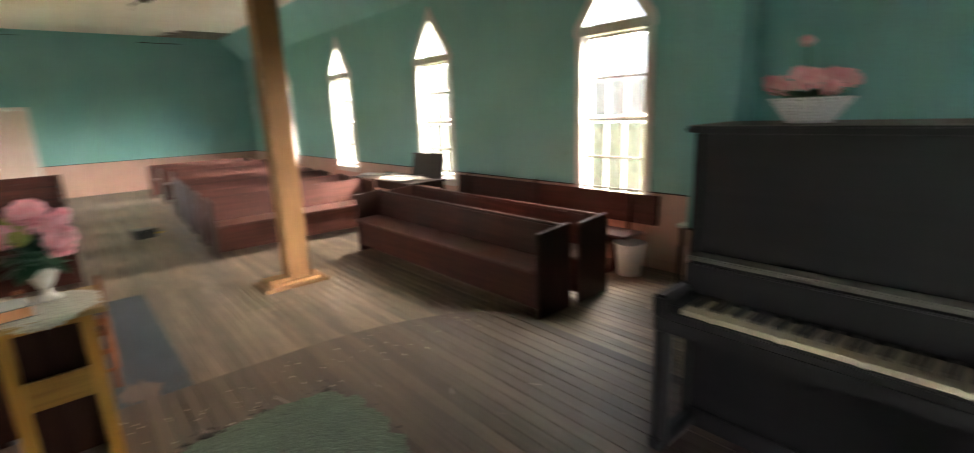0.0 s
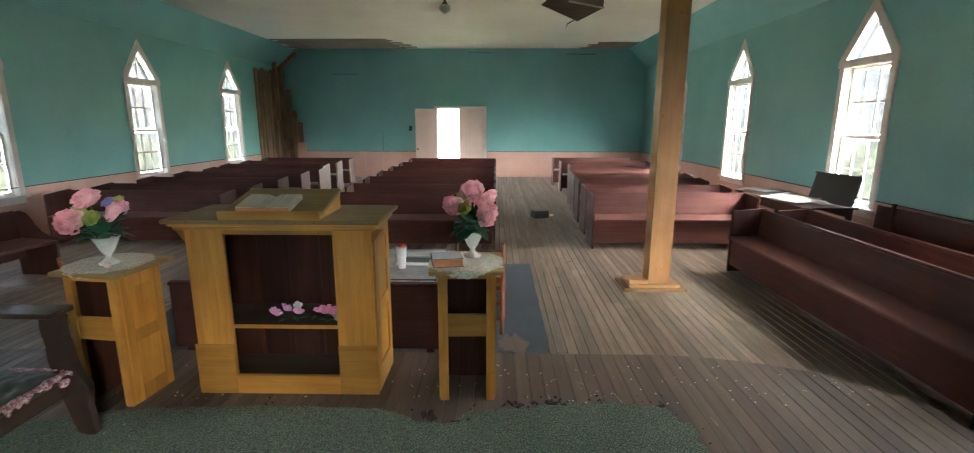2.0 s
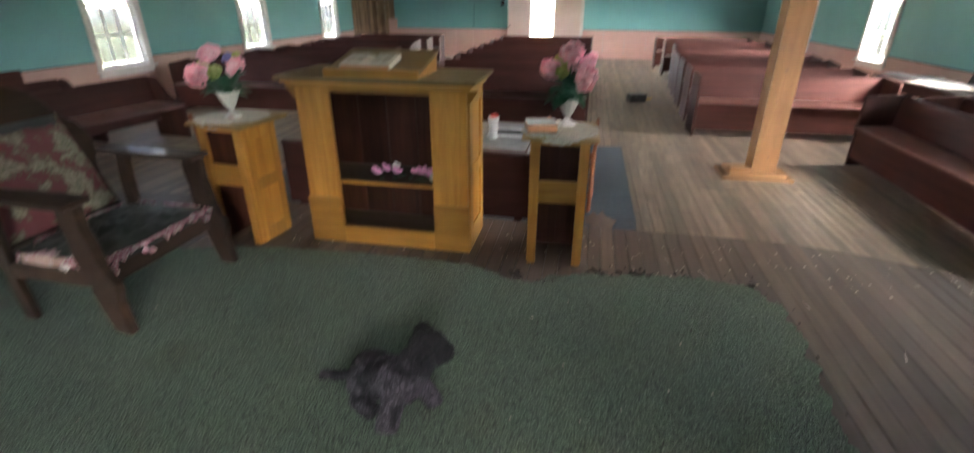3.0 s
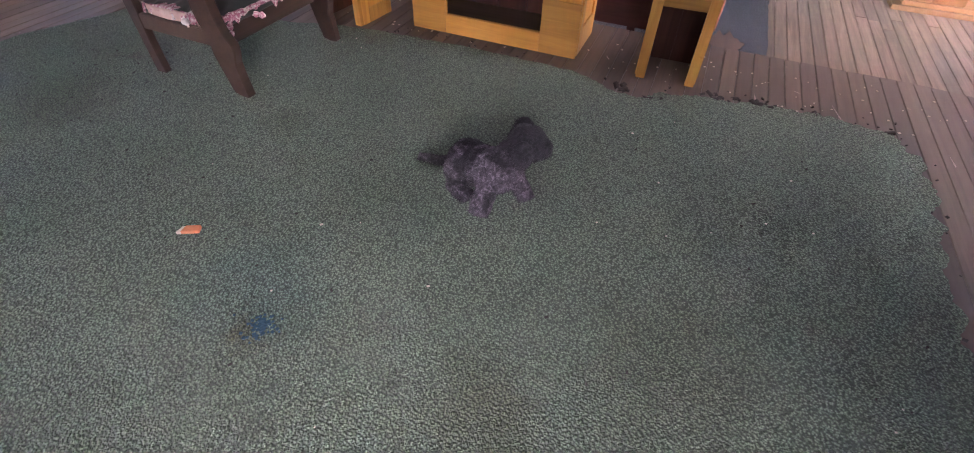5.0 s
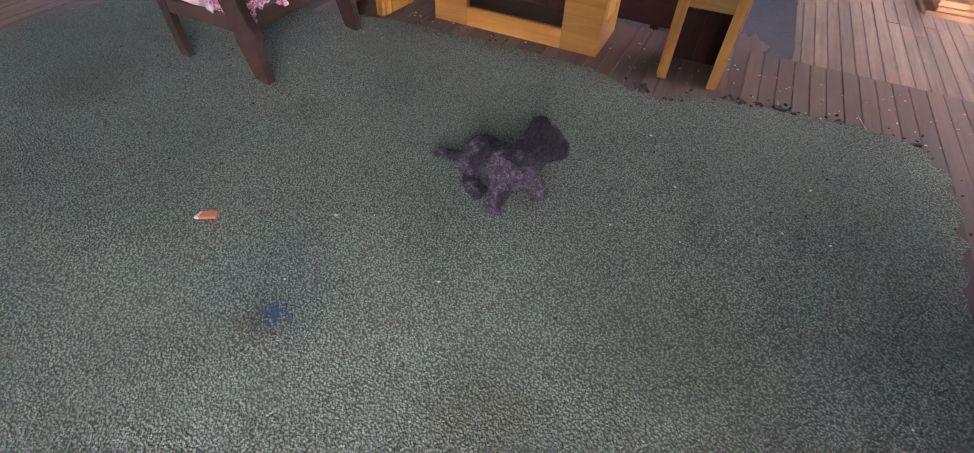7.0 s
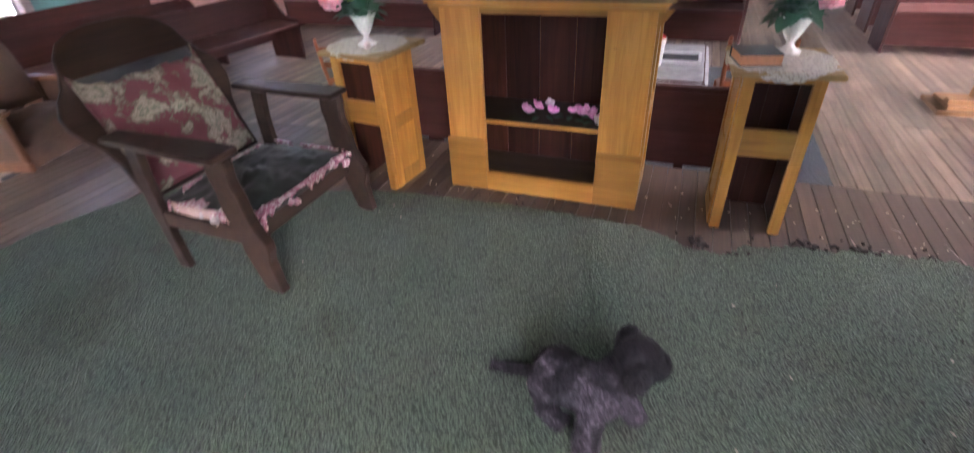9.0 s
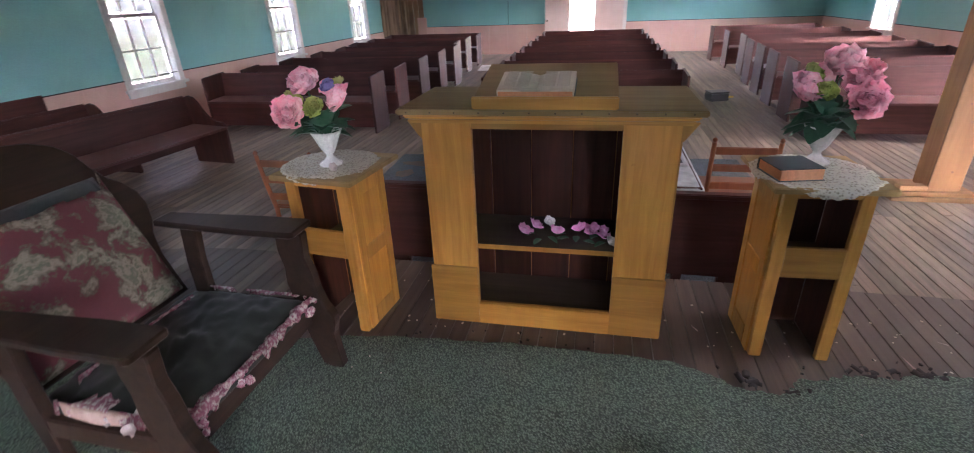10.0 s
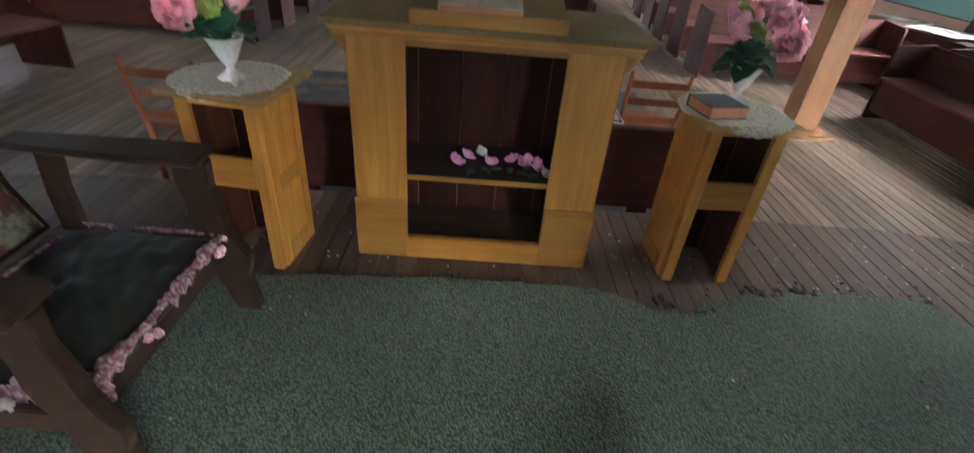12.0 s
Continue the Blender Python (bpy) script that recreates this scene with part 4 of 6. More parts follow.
def stand(name_at, rz, label):
    s = thing("flower_stand", name_at, label, "stand", "flower stands", rz=rz)
    w, d, h = 0.167, 0.325, 0.81
    for sx in (-1, 1):
        a, b = sorted((sx * (w - 0.052), sx * w))
        part("leg", box(a, b, 0, 0.03, 0, h, 0.003), OAK, s)
        a, b = sorted((sx * (w - 0.02), sx * w))
        sp = part("side_panel", box(a, b, 0.031, d, 0.0, h, 0.003), OAK, s)
        for y0, y1, z0, z1 in ((0.032, 0.09, 0, h), (d - 0.06, d, 0, h), (0.09, d - 0.06, h - 0.09, h), (0.09, d - 0.06, 0.38, 0.46), (0.09, d - 0.06, 0.0, 0.1)):
            a, b = sorted((sx * (w + 0.0005), sx * (w + 0.007)))
            part("moulding", box(a, b, y0, y1, z0, z1, 0.003), OAK, sp)
        # thin dark boards make the oak sides darker on the inside
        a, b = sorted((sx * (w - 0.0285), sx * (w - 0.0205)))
        part("lining", box(a, b, 0.031, d - 0.02, 0.002, h - 0.002, 0.001), INNER, sp, "dark inner face")
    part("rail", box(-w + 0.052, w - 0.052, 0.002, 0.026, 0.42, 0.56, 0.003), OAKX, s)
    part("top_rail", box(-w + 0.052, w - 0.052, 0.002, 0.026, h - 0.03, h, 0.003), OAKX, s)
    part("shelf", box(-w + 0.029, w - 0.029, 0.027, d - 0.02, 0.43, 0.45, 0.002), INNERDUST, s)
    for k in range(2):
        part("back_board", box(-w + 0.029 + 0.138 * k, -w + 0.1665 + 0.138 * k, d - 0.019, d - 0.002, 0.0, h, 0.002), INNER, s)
    part("top", box(-w - 0.055, w + 0.055, -0.035, d + 0.09, h + 0.0005, h + 0.026, 0.005), OAKTOP, s)
    return s


stand_r = stand((-0.226, 2.779, 0), 2.5, "narrow yellow oak flower stand with open shelves")
stand_l = copy_thing(stand_r, pose(-2.393, 2.68, 0, 0, 0, -7))
STOP = 0.81 + 0.027


def doily(at, r, x0, x1, y0):
    """A round lace cloth; what lies past the table's edges hangs down."""
    bm = bmesh.new()
    rings, steps = 14, 96
    centre = bm.verts.new((0, 0, 0.004))
    prev = None
    for k in range(1, rings + 1):
        ring = []
        for s in range(steps):
            a = 2 * math.pi * s / steps
            rr = r * k / rings
            if k == rings:
                rr *= 1 + 0.035 * abs(math.sin(a * 16))
            x, y, z = rr * math.cos(a), rr * math.sin(a), 0.004 + 0.0012 * math.sin(7 * a + k)
            for over, axis in ((x - x1, 0), (x0 - x, 1), (y0 - y, 2)):
                if over > 0:
                    z -= over * 0.9
                    if axis == 0:
                        x = x1 + 0.012 + over * 0.15
                    elif axis == 1:
                        x = x0 - 0.012 - over * 0.15
                    else:
                        y = y0 - 0.012 - over * 0.15
            ring.append(bm.verts.new((x, y, z)))
        for s in range(steps):
            if prev is None:
                bm.faces.new((centre, ring[s], ring[(s + 1) % steps]))
            else:
                bm.faces.new((prev[s], ring[s], ring[(s + 1) % steps], prev[(s + 1) % steps]))
        prev = ring
    ob = part("doily", bm, LACE, None, "round greyish lace doily hanging over a stand's front", True)
    ob.matrix_world = pose(*at)
    sol = ob.modifiers.new("thickness", "SOLIDIFY")
    sol.thickness = 0.0025
    return tagged(ob, category="doily")


doily((-0.24, 2.945, STOP), 0.235, -0.215, 0.215, -0.19)
doily((-2.395, 2.86, STOP), 0.225, -0.225, 0.2, -0.19)


# ---- flowers ----
def petal(bm, m, length, width, cup, seed):
    r = random.Random(seed)
    n, w = 5, 4
    grid = []
    for i in range(n + 1):
        f = i / n
        half = width * (math.sin(math.pi * min(f * 0.72 + 0.12, 1)) ** 0.7) * 0.5
        row = []
        for j in range(w + 1):
            g = 2 * j / w - 1
            z = cup * (f ** 1.6) + 0.25 * width * g * g * (0.4 + 0.6 * f) + r.uniform(-1, 1) * 0.11 * length * f * f
            y = length * f * (1 - 0.12 * g * g * f + (0.07 * r.uniform(-1, 1) if i == n else 0)) - cup * 0.15 * f * f
            row.append(bm.verts.new(m @ Vector((half * g, y, z))))
        grid.append(row)
    for a, b in zip(grid, grid[1:]):
        for j in range(w):
            bm.faces.new((a[j], a[j + 1], b[j + 1], b[j]))


def bloom(radius, seed, dense=True):
    bm = bmesh.new()
    r = random.Random(seed)
    for tilt, size, count in ((2, 1.0, 12), (18, 1.02, 12), (36, 0.92, 11), (54, 0.8, 10), (70, 0.66, 8), (82, 0.5, 6)) if dense else ((20, 1.0, 5), (50, 0.7, 4)):
        for k in range(count):
            a = 360 * k / count + r.uniform(-14, 14) + tilt * 3
            m = pose(0, 0, radius * 0.1, 0, 0, a) @ pose(0, 0, 0, tilt + r.uniform(-7, 7), 0, 0) @ Matrix.Translation((0, radius * 0.06, 0))
            petal(bm, m @ pose(0, 0, 0, 0, r.uniform(-22, 22), 0), radius * size * r.uniform(0.86, 1.1), radius * 0.92 * size, radius * 0.3 * size, seed * 50 + k)
    return bm


def leaf_mesh(length, width, seed):
    bm = bmesh.new()
    n = 6
    rows = []
    r = random.Random(seed)
    bend = r.uniform(0.1, 0.35)
    for i in range(n + 1):
        f = i / n
        half = width * 0.5 * math.sin(math.pi * (0.04 + 0.94 * f)) ** 0.8
        y, z = length * f, -bend * length * f * f
        rows.append([bm.verts.new((x, y, z + abs(x) * 0.35)) for x in (-half, -half * 0.5, 0, half * 0.5, half)])
    for a, b in zip(rows, rows[1:]):
        for j in range(4):
            bm.faces.new((a[j], a[j + 1], b[j + 1], b[j]))
    return bm


def bouquet(at, blooms, leaves, seed, label, rz=0.0):
    """An urn vase with silk peonies. blooms: x, y, z, radius, material, towards which it faces (yaw, tilt)."""
    v = thing("flower_vase", at, label, "flowers", "flower vases", rz=rz)
    prof = ((0.0, 0.0), (0.052, 0.002), (0.054, 0.012), (0.03, 0.028), (0.017, 0.042), (0.016, 0.055), (0.026, 0.066), (0.038, 0.088), (0.053, 0.125), (0.064, 0.15), (0.073, 0.168), (0.069, 0.168), (0.058, 0.15), (0.0, 0.14))
    part("vase", lathe(prof, 40, (0, 0, 0), 10, 0.035), PORCELAIN, v, "white milk-glass urn vase", True)
    stem_top = Vector((0, 0, 0.14))
    for k, (x, y, z, rad, mat, yaw, tilt) in enumerate(blooms):
        f = part("flower", bloom(rad * 0.95, seed + k), mat, v, smooth=True)
        f.matrix_local = pose(x, y, z, 0, 0, yaw) @ pose(0, 0, 0, tilt, 0, 0)
        d = Vector((x, y, z))
        part("stem", tube((stem_top - Vector((0, 0, 0.03)), stem_top.lerp(d, 0.5) + Vector((0, 0, 0.02)), d), 0.004, 6), LEAF, v)
    r = random.Random(seed)
    for k in range(leaves):
        a, el = r.uniform(0, 360), r.uniform(-25, 60)
        lf = part("leaf", leaf_mesh(r.uniform(0.09, 0.14), r.uniform(0.065, 0.095), seed * 7 + k), LEAF, v, smooth=True)
        lf.matrix_local = pose(0.025 * math.cos(radians(a + 90)), 0.025 * math.sin(radians(a + 90)), r.uniform(0.15, 0.24), 0, 0, a) @ pose(0, 0, 0, el, 0, 0)
    return v


P, G, B = PINKPETAL, GREENPETAL, BLUEPETAL
bouquet((-0.205, 3.05, STOP + 0.006), ((0.0, -0.02, 0.40, 0.085, P, 0, 40), (-0.13, -0.02, 0.31, 0.08, P, 40, 55), (0.12, 0.0, 0.34, 0.08, P, -60, 50), (0.11, -0.07, 0.27, 0.082, P, -25, 60), (-0.05, -0.06, 0.31, 0.045, G, 10, 55), (0.05, 0.06, 0.4, 0.04, B, -90, 40), (-0.08, 0.05, 0.36, 0.05, G, 60, 40), (0.0, 0.1, 0.33, 0.075, P, 180, 50)), 34, 11, "pink silk peonies in a white urn vase on a flower stand")
bouquet((-2.375, 2.835, STOP + 0.006), ((-0.05, -0.02, 0.37, 0.08, P, 10, 40), (-0.11, -0.09, 0.26, 0.082, P, 20, 62), (0.13, -0.02, 0.31, 0.075, P, -50, 55), (0.03, -0.09, 0.29, 0.052, G, -5, 60), (-0.15, 0.0, 0.3, 0.05, G, 70, 55), (0.06, 0.0, 0.36, 0.042, B, -30, 40), (0.09, 0.03, 0.36, 0.045, G, -80, 40), (0.0, 0.1, 0.31, 0.07, P, 180, 50)), 34, 23, "pink silk peonies with green roses in a white urn vase")

shell = thing("seashell", (-2.33, 2.76, STOP + 0.006), "small pale pinkish seashell on the doily", "shell")
part("shell", lathe(((0.0, 0), (0.012, 0.004), (0.02, 0.018), (0.016, 0.036), (0.006, 0.052), (0.0, 0.055)), 16, (0, 0, 0), 6, 0.12), DOORPINK, shell, smooth=True).matrix_local = pose(0, 0, 0.016, 75, 0, 40)

hymnal = thing("closed_book", (-0.345, 2.86, STOP + 0.006), "thick black book with orange page edges on the doily", "book", rz=12)
part("page_block", box(-0.085, 0.085, -0.055, 0.115, 0.004, 0.046, 0.002), PAGEEDGE, hymnal, "orange page edges")
part("cover", box(-0.09, 0.09, -0.058, 0.12, 0.0, 0.004, 0.001), BOOKBLACK, hymnal)
part("cover", box(-0.09, 0.09, -0.05, 0.12, 0.046, 0.05, 0.001), BOOKBLACK, hymnal)
part("spine", box(-0.09, 0.09, 0.116, 0.123, 0.0, 0.05, 0.003), BOOKBLACK, hymnal)

# loose blossoms on the lectern's shelf
spray = thing("fallen_blossoms", (-1.27, 2.95, 0.456), "spray of lilac-pink silk blossoms lying on a shelf", "flowers")
for k, (x, y, mat) in enumerate(((-0.13, 0.0, LILACPETAL), (-0.1, 0.05, LILACPETAL), (-0.02, -0.04, LILACPETAL), (0.06, 0.06, LILACPETAL), (0.1, 0.03, LILACPETAL), (-0.05, 0.09, PORCELAIN), (0.15, -0.06, PORCELAIN), (0.12, 0.0, LILACPETAL))):
    f = part("blossom", bloom(0.048 if mat is LILACPETAL else 0.036, 60 + k, False), mat, spray, smooth=True)
    f.matrix_local = pose(1.5 * x, y, 0.018 + 0.012 * (k % 3), 25 * math.sin(k), 30, 50 * k)
for k in range(12):
    f = part("leaf", leaf_mesh(0.06, 0.035, 90 + k), LEAF, spray, smooth=True)
    f.matrix_local = pose(0.034 * k - 0.17, 0.03 * math.sin(k * 2.1) - 0.01, 0.014, 5, 0, 77 * k)


# ---- armchair ----
chair = thing("armchair", (-2.62, 2.02, 0), "dark oak armchair with torn floral upholstery", "armchair", rz=-90)
# local frame: the seat faces +y, x to the chair's right
FR, BK, AW = 0.33, -0.27, 0.385
chair.matrix_world = pose(-2.63, 2.02, 0, 0, 0, -91) @ Matrix.Diagonal((1, 1, 1.02, 1))
for s in (-1, 1):
    front = [(0.0, 0.02), (0.08, -0.0), (0.1, 0.012), (0.088, 0.1), (0.08, 0.19), (0.098, 0.25), (0.098, 0.29), (0.062, 0.345), (0.04, 0.42), (0.032, 0.5), (0.012, 0.57), (0.02, 0.68), (-0.105, 0.68), (-0.11, 0.6), (-0.095, 0.52), (-0.1, 0.44), (-0.085, 0.37), (-0.05, 0.3), (-0.06, 0.23), (-0.03, 0.12)]
    part("front_leg", slab([(x + FR - 0.03, z) for x, z in front], 0.052, basis((0, 1, 0), (0, 0, 1), (1, 0, 0), (s * AW - 0.026, 0, 0)), 0.006), DARKOAK, chair)
    back = [(-0.01, 0.0), (0.06, 0.0), (0.045, 0.2), (0.05, 0.35), (0.05, 0.52), (0.07, 0.68), (-0.01, 0.68), (-0.03, 0.5), (-0.03, 0.33), (-0.02, 0.2)]
    part("back_leg", slab([(x + BK, z) for x, z in back], 0.042, basis((0, 1, 0), (0, 0, 1), (1, 0, 0), (s * AW - 0.021, 0, 0)), 0.005), DARKOAK, chair)
    arm = [(-0.055, -0.38), (0.05, -0.38), (0.068, -0.1), (0.078, 0.08), (0.078, 0.3), (0.07, 0.318), (-0.068, 0.318), (-0.076, 0.3), (-0.076, 0.08), (-0.066, -0.1)]
    part("armrest", slab([(s * AW + x, y) for x, y in arm], 0.028, Matrix.Translation((0, 0, 0.681)), 0.006), DARKOAK, chair)
    part("side_rail", box(s * AW - 0.018, s * AW + 0.018, BK, FR - 0.08, 0.26, 0.34, 0.005), DARKOAK, chair)
part("front_rail", box(-AW + 0.023, AW - 0.023, FR - 0.07, FR - 0.04, 0.24, 0.35, 0.005), DARKOAK, chair)
lean = Matrix.Translation((0, BK - 0.06, 0.36)) @ pose(0, 0, 0, 25, 0, 0)
half_crest = [(0.36, 0.0), (0.365, 0.2), (0.39, 0.29), (0.43, 0.35), (0.455, 0.42), (0.45, 0.48), (0.415, 0.54), (0.37, 0.58), (0.335, 0.64), (0.31, 0.71), (0.26, 0.765), (0.18, 0.8), (0.09, 0.815)]
crest = [(-x, z) for x, z in half_crest] + list(reversed(half_crest))
part("back_panel", slab(crest, 0.03, lean @ basis((1, 0, 0), (0, 0, 1), (0, -1, 0), (0, 0, 0)), 0.006), DARKOAK, chair)


def cushion(x0, x1, y0, y1, z0, z1, puff, seed, m, ragged=0.0, creased=0.0):
    bm = bmesh.new()
    n = 40 if creased else 22
    top, bot = [], []
    for i in range(n + 1):
        rt, rb = [], []
        for j in range(n + 1):
            f, g = i / n, j / n
            e = (math.sin(math.pi * f) * math.sin(math.pi * g)) ** 0.35
            x, y = x0 + (x1 - x0) * f, y0 + (y1 - y0) * g
            k = noise.noise(Vector((x * 7, y * 7, seed)))
            z = z0 + (z1 - z0) * e + puff * e * k + 0.4 * puff * noise.noise(Vector((x * 22, y * 22, seed))) + creased * e * noise.noise(Vector((x * 9 + y * 6, y * 30 - x * 22, seed)))
            if ragged and 0 < i < n and g > 0.9:
                y -= ragged * (max(0, 0.7 * noise.noise(Vector((x * 11, seed, 0.5)))) + 0.9 * math.sin(math.pi * f) * (g - 0.9) * 10)
            rt.append(bm.verts.new(m @ Vector((x, y, z))))
            rb.append(bm.verts.new(m @ Vector((x, y, z0 - 0.004))))
        top.append(rt), bot.append(rb)
    for i in range(n):
        for j in range(n):
            bm.faces.new((top[i][j], top[i + 1][j], top[i + 1][j + 1], top[i][j + 1]))
            bm.faces.new((bot[i][j], bot[i][j + 1], bot[i + 1][j + 1], bot[i + 1][j]))
    rim = [(i, 0) for i in range(n)] + [(n, j) for j in range(n)] + [(i, n) for i in range(n, 0, -1)] + [(0, j) for j in range(n, 0, -1)]
    for a, b in zip(rim, rim[1:] + rim[:1]):
        bm.faces.new((top[a[0]][a[1]], bot[a[0]][a[1]], bot[b[0]][b[1]], top[b[0]][b[1]]))
    return bm


I4 = Matrix.Identity(4)
part("seat_cushion", cushion(-0.37, 0.37, -0.31, 0.31, 0.345, 0.41, 0.016, 3.0, I4, creased=0.014), DARKSEAT, chair, "dark torn seat cushion", True)


def torn_strip(length, m, inner, drop, seed):
    """A ragged strip of cloth along an edge (x along it): part lies on the cushion, part hangs over."""
    bm = bmesh.new()
    n = int(length / 0.007)
    rows = []
    for k in range(n + 1):
        x = length * (k / n - 0.5)
        q = noise.noise(Vector((x * 6, seed, 0))) + 0.3 * noise.noise(Vector((x * 34, seed, 3)))
        h = noise.noise(Vector((x * 5, seed, 8))) + 0.35 * noise.noise(Vector((x * 29, seed, 11)))
        a, d = max(inner * (0.3 + 2.2 * q), 0.003), max(drop * (0.25 + 2.2 * h), 0.003)
        row = []
        for f in (1.0, 0.66, 0.33, 0.0):
            w = 0.008 * noise.noise(Vector((x * 17, f * 3, seed)))
            row.append((x, -a * f, 0.006 + abs(w) + 0.008 * (1 - f)))
        for f in (0.33, 0.66, 1.0):
            w = 0.008 * noise.noise(Vector((x * 19, f * 3 + 9, seed)))
            row.append((x, 0.012 + abs(w), -d * f))
        rows.append([bm.verts.new(m @ Vector(p)) for p in row])
    for k, (a, b) in enumerate(zip(rows, rows[1:])):
        if noise.noise(Vector((k * 0.07, seed, 20))) > 0.22:
            continue
        for c in range(6):
            bm.faces.new((a[c], b[c], b[c + 1], a[c + 1]))
    made = bmesh.ops.solidify(bm, geom=list(bm.faces), thickness=0.003)
    return bm


part("torn_cloth", torn_strip(0.74, Matrix.Translation((0, 0.305, 0.372)), 0.035, 0.05, 2.0), ROSE, chair, "frayed pink floral cloth along the seat edge", True)
part("torn_cloth", torn_strip(0.5, Matrix.Translation((0.365, 0.04, 0.375)) @ pose(0, 0, 0, 0, 0, -90), 0.06, 0.11, 5.0), ROSE, chair, "frayed pink floral cloth along the seat edge", True)
part("torn_cloth", torn_strip(0.5, Matrix.Translation((-0.365, 0.04, 0.375)) @ pose(0, 0, 0, 0, 0, 90), 0.03, 0.04, 7.0), ROSE, chair, "frayed pink floral cloth along the seat edge", True)
part("torn_cloth", torn_strip(0.55, Matrix.Translation((0, -0.2, 0.4)) @ pose(0, 0, 0, 0, 0, 180), 0.02, 0.03, 9.0), ROSE, chair, "frayed pink floral cloth along the seat edge", True)
back_m = lean @ basis((1, 0, 0), (0, 0, 1), (0, -1, 0), (0, 0.004, 0))
part("torn_lining", cushion(-0.31, 0.31, 0.3, 0.6, -0.002, -0.03, -0.008, 9.0, lean @ basis((1, 0, 0), (0, 0, 1), (0, -1, 0), (0, 0.002, 0))), BOOKBLACK, chair, "dark padding bared by torn cloth", True)
part("back_cushion", cushion(-0.33, 0.33, 0.02, 0.62, -0.005, -0.075, -0.02, 5.0, lean @ basis((1, 0, 0), (0, 0, 1), (0, -1, 0), (0, 0.002, 0)), 0.24), FLORAL, chair, "torn faded floral back cushion", True)
part("padding", cushion(-0.19, 0.1, 0.29, 0.385, 0.0, 0.022, 0.012, 8.0, Matrix.Translation((0.366, 0, 0)) @ basis((0, 1, 0), (0, 0, 1), (1, 0, 0), (0, 0, 0))), PADDING, chair, "pale cotton padding bared at the side", True)
rs = random.Random(12)
for k, (x, y, z) in enumerate(((0.31, 0.315, 0.33), (0.37, 0.12, 0.36), (-0.33, 0.315, 0.34), (0.37, 0.02, 0.35), (0.1, 0.318, 0.35))):
    bm = bmesh.new()
    for q in range(5):
        made = bmesh.ops.create_icosphere(bm, subdivisions=2, radius=rs.uniform(0.008, 0.02))["verts"]
        bmesh.ops.translate(bm, vec=(x + rs.uniform(-0.03, 0.03), y + rs.uniform(-0.008, 0.012), z + rs.uniform(-0.03, 0.03)), verts=made)
        for v in made:
            v.co += 0.008 * Vector((noise.noise(v.co * 60), noise.noise(v.co * 60 + Vector((5, 0, 0))), noise.noise(v.co * 60 + Vector((0, 7, 0)))))
    part("stuffing", bm, STUFFING if k % 2 else ROSE, chair, "tufts of stuffing showing through torn cloth", True)


# ---- recliner beside the platform ----
RECWOOD = wood("brown_chair_frame", (0.2, 0.085, 0.035), (0.11, 0.045, 0.02), "z", 0.45, 14.0)
rec = thing("swivel_armchair", (-5.36, 2.5, LOW), "wide brown upholstered swivel armchair with wooden arms on black metal legs", "armchair", rz=-75)
part("seat_cushion", cushion(-0.4, 0.4, -0.28, 0.34, 0.36, 0.5, 0.02, 15.0, I4), BROWNCLOTH, rec, "brown seat cushion", True)
part("seat_base", box(-0.41, 0.41, -0.3, 0.3, 0.2, 0.358, 0.03), BROWNCLOTH, rec)
part("seat_front", cushion(-0.41, 0.41, 0.2, 0.37, 0.0, 0.04, 0.012, 18.0, Matrix.Translation((0, 0.301, 0)) @ basis((1, 0, 0), (0, 0, 1), (0, 1, 0), (0, 0, 0))), BROWNCLOTH, rec, "brown padded apron", True)
part("back_cushion", cushion(-0.4, 0.4, 0.0, 0.56, 0.0, -0.16, -0.02, 16.0, Matrix.Translation((0, -0.27, 0.45)) @ pose(0, 0, 0, 14, 0, 0) @ basis((1, 0, 0), (0, 0, 1), (0, -1, 0), (0, 0, 0))), BROWNCLOTH, rec, "brown back cushion", True)
for s in (-1, 1):
    a, b = sorted((s * 0.415, s * 0.455))
    part("arm_frame", box(a, b, -0.3, 0.3, 0.18, 0.26, 0.01), RECWOOD, rec)
    part("arm_post", box(a, b, 0.24, 0.3, 0.2605, 0.6, 0.01), RECWOOD, rec)
    part("arm_post", box(a, b, -0.3, -0.24, 0.2605, 0.6, 0.01), RECWOOD, rec)
    part("arm_side", box(s * 0.428 - 0.008, s * 0.428 + 0.008, -0.2395, 0.2395, 0.2605, 0.6, 0.004), BROWNCLOTH, rec)
    part("arm_pad", box(s * 0.435 - 0.045, s * 0.435 + 0.045, -0.32, 0.34, 0.6005, 0.64, 0.014), RECWOOD, rec)
part("pedestal", lathe(((0.0, 0.04), (0.04, 0.04), (0.035, 0.199), (0.0, 0.199)), 14), BLACK, rec)
for k in range(4):
    a = radians(45 + 90 * k)
    part("base_leg", tube(((0, 0, 0.07), (0.2 * math.cos(a), 0.2 * math.sin(a), 0.05), (0.38 * math.cos(a), 0.38 * math.sin(a), 0.018)), 0.018, 8), BLACK, rec)

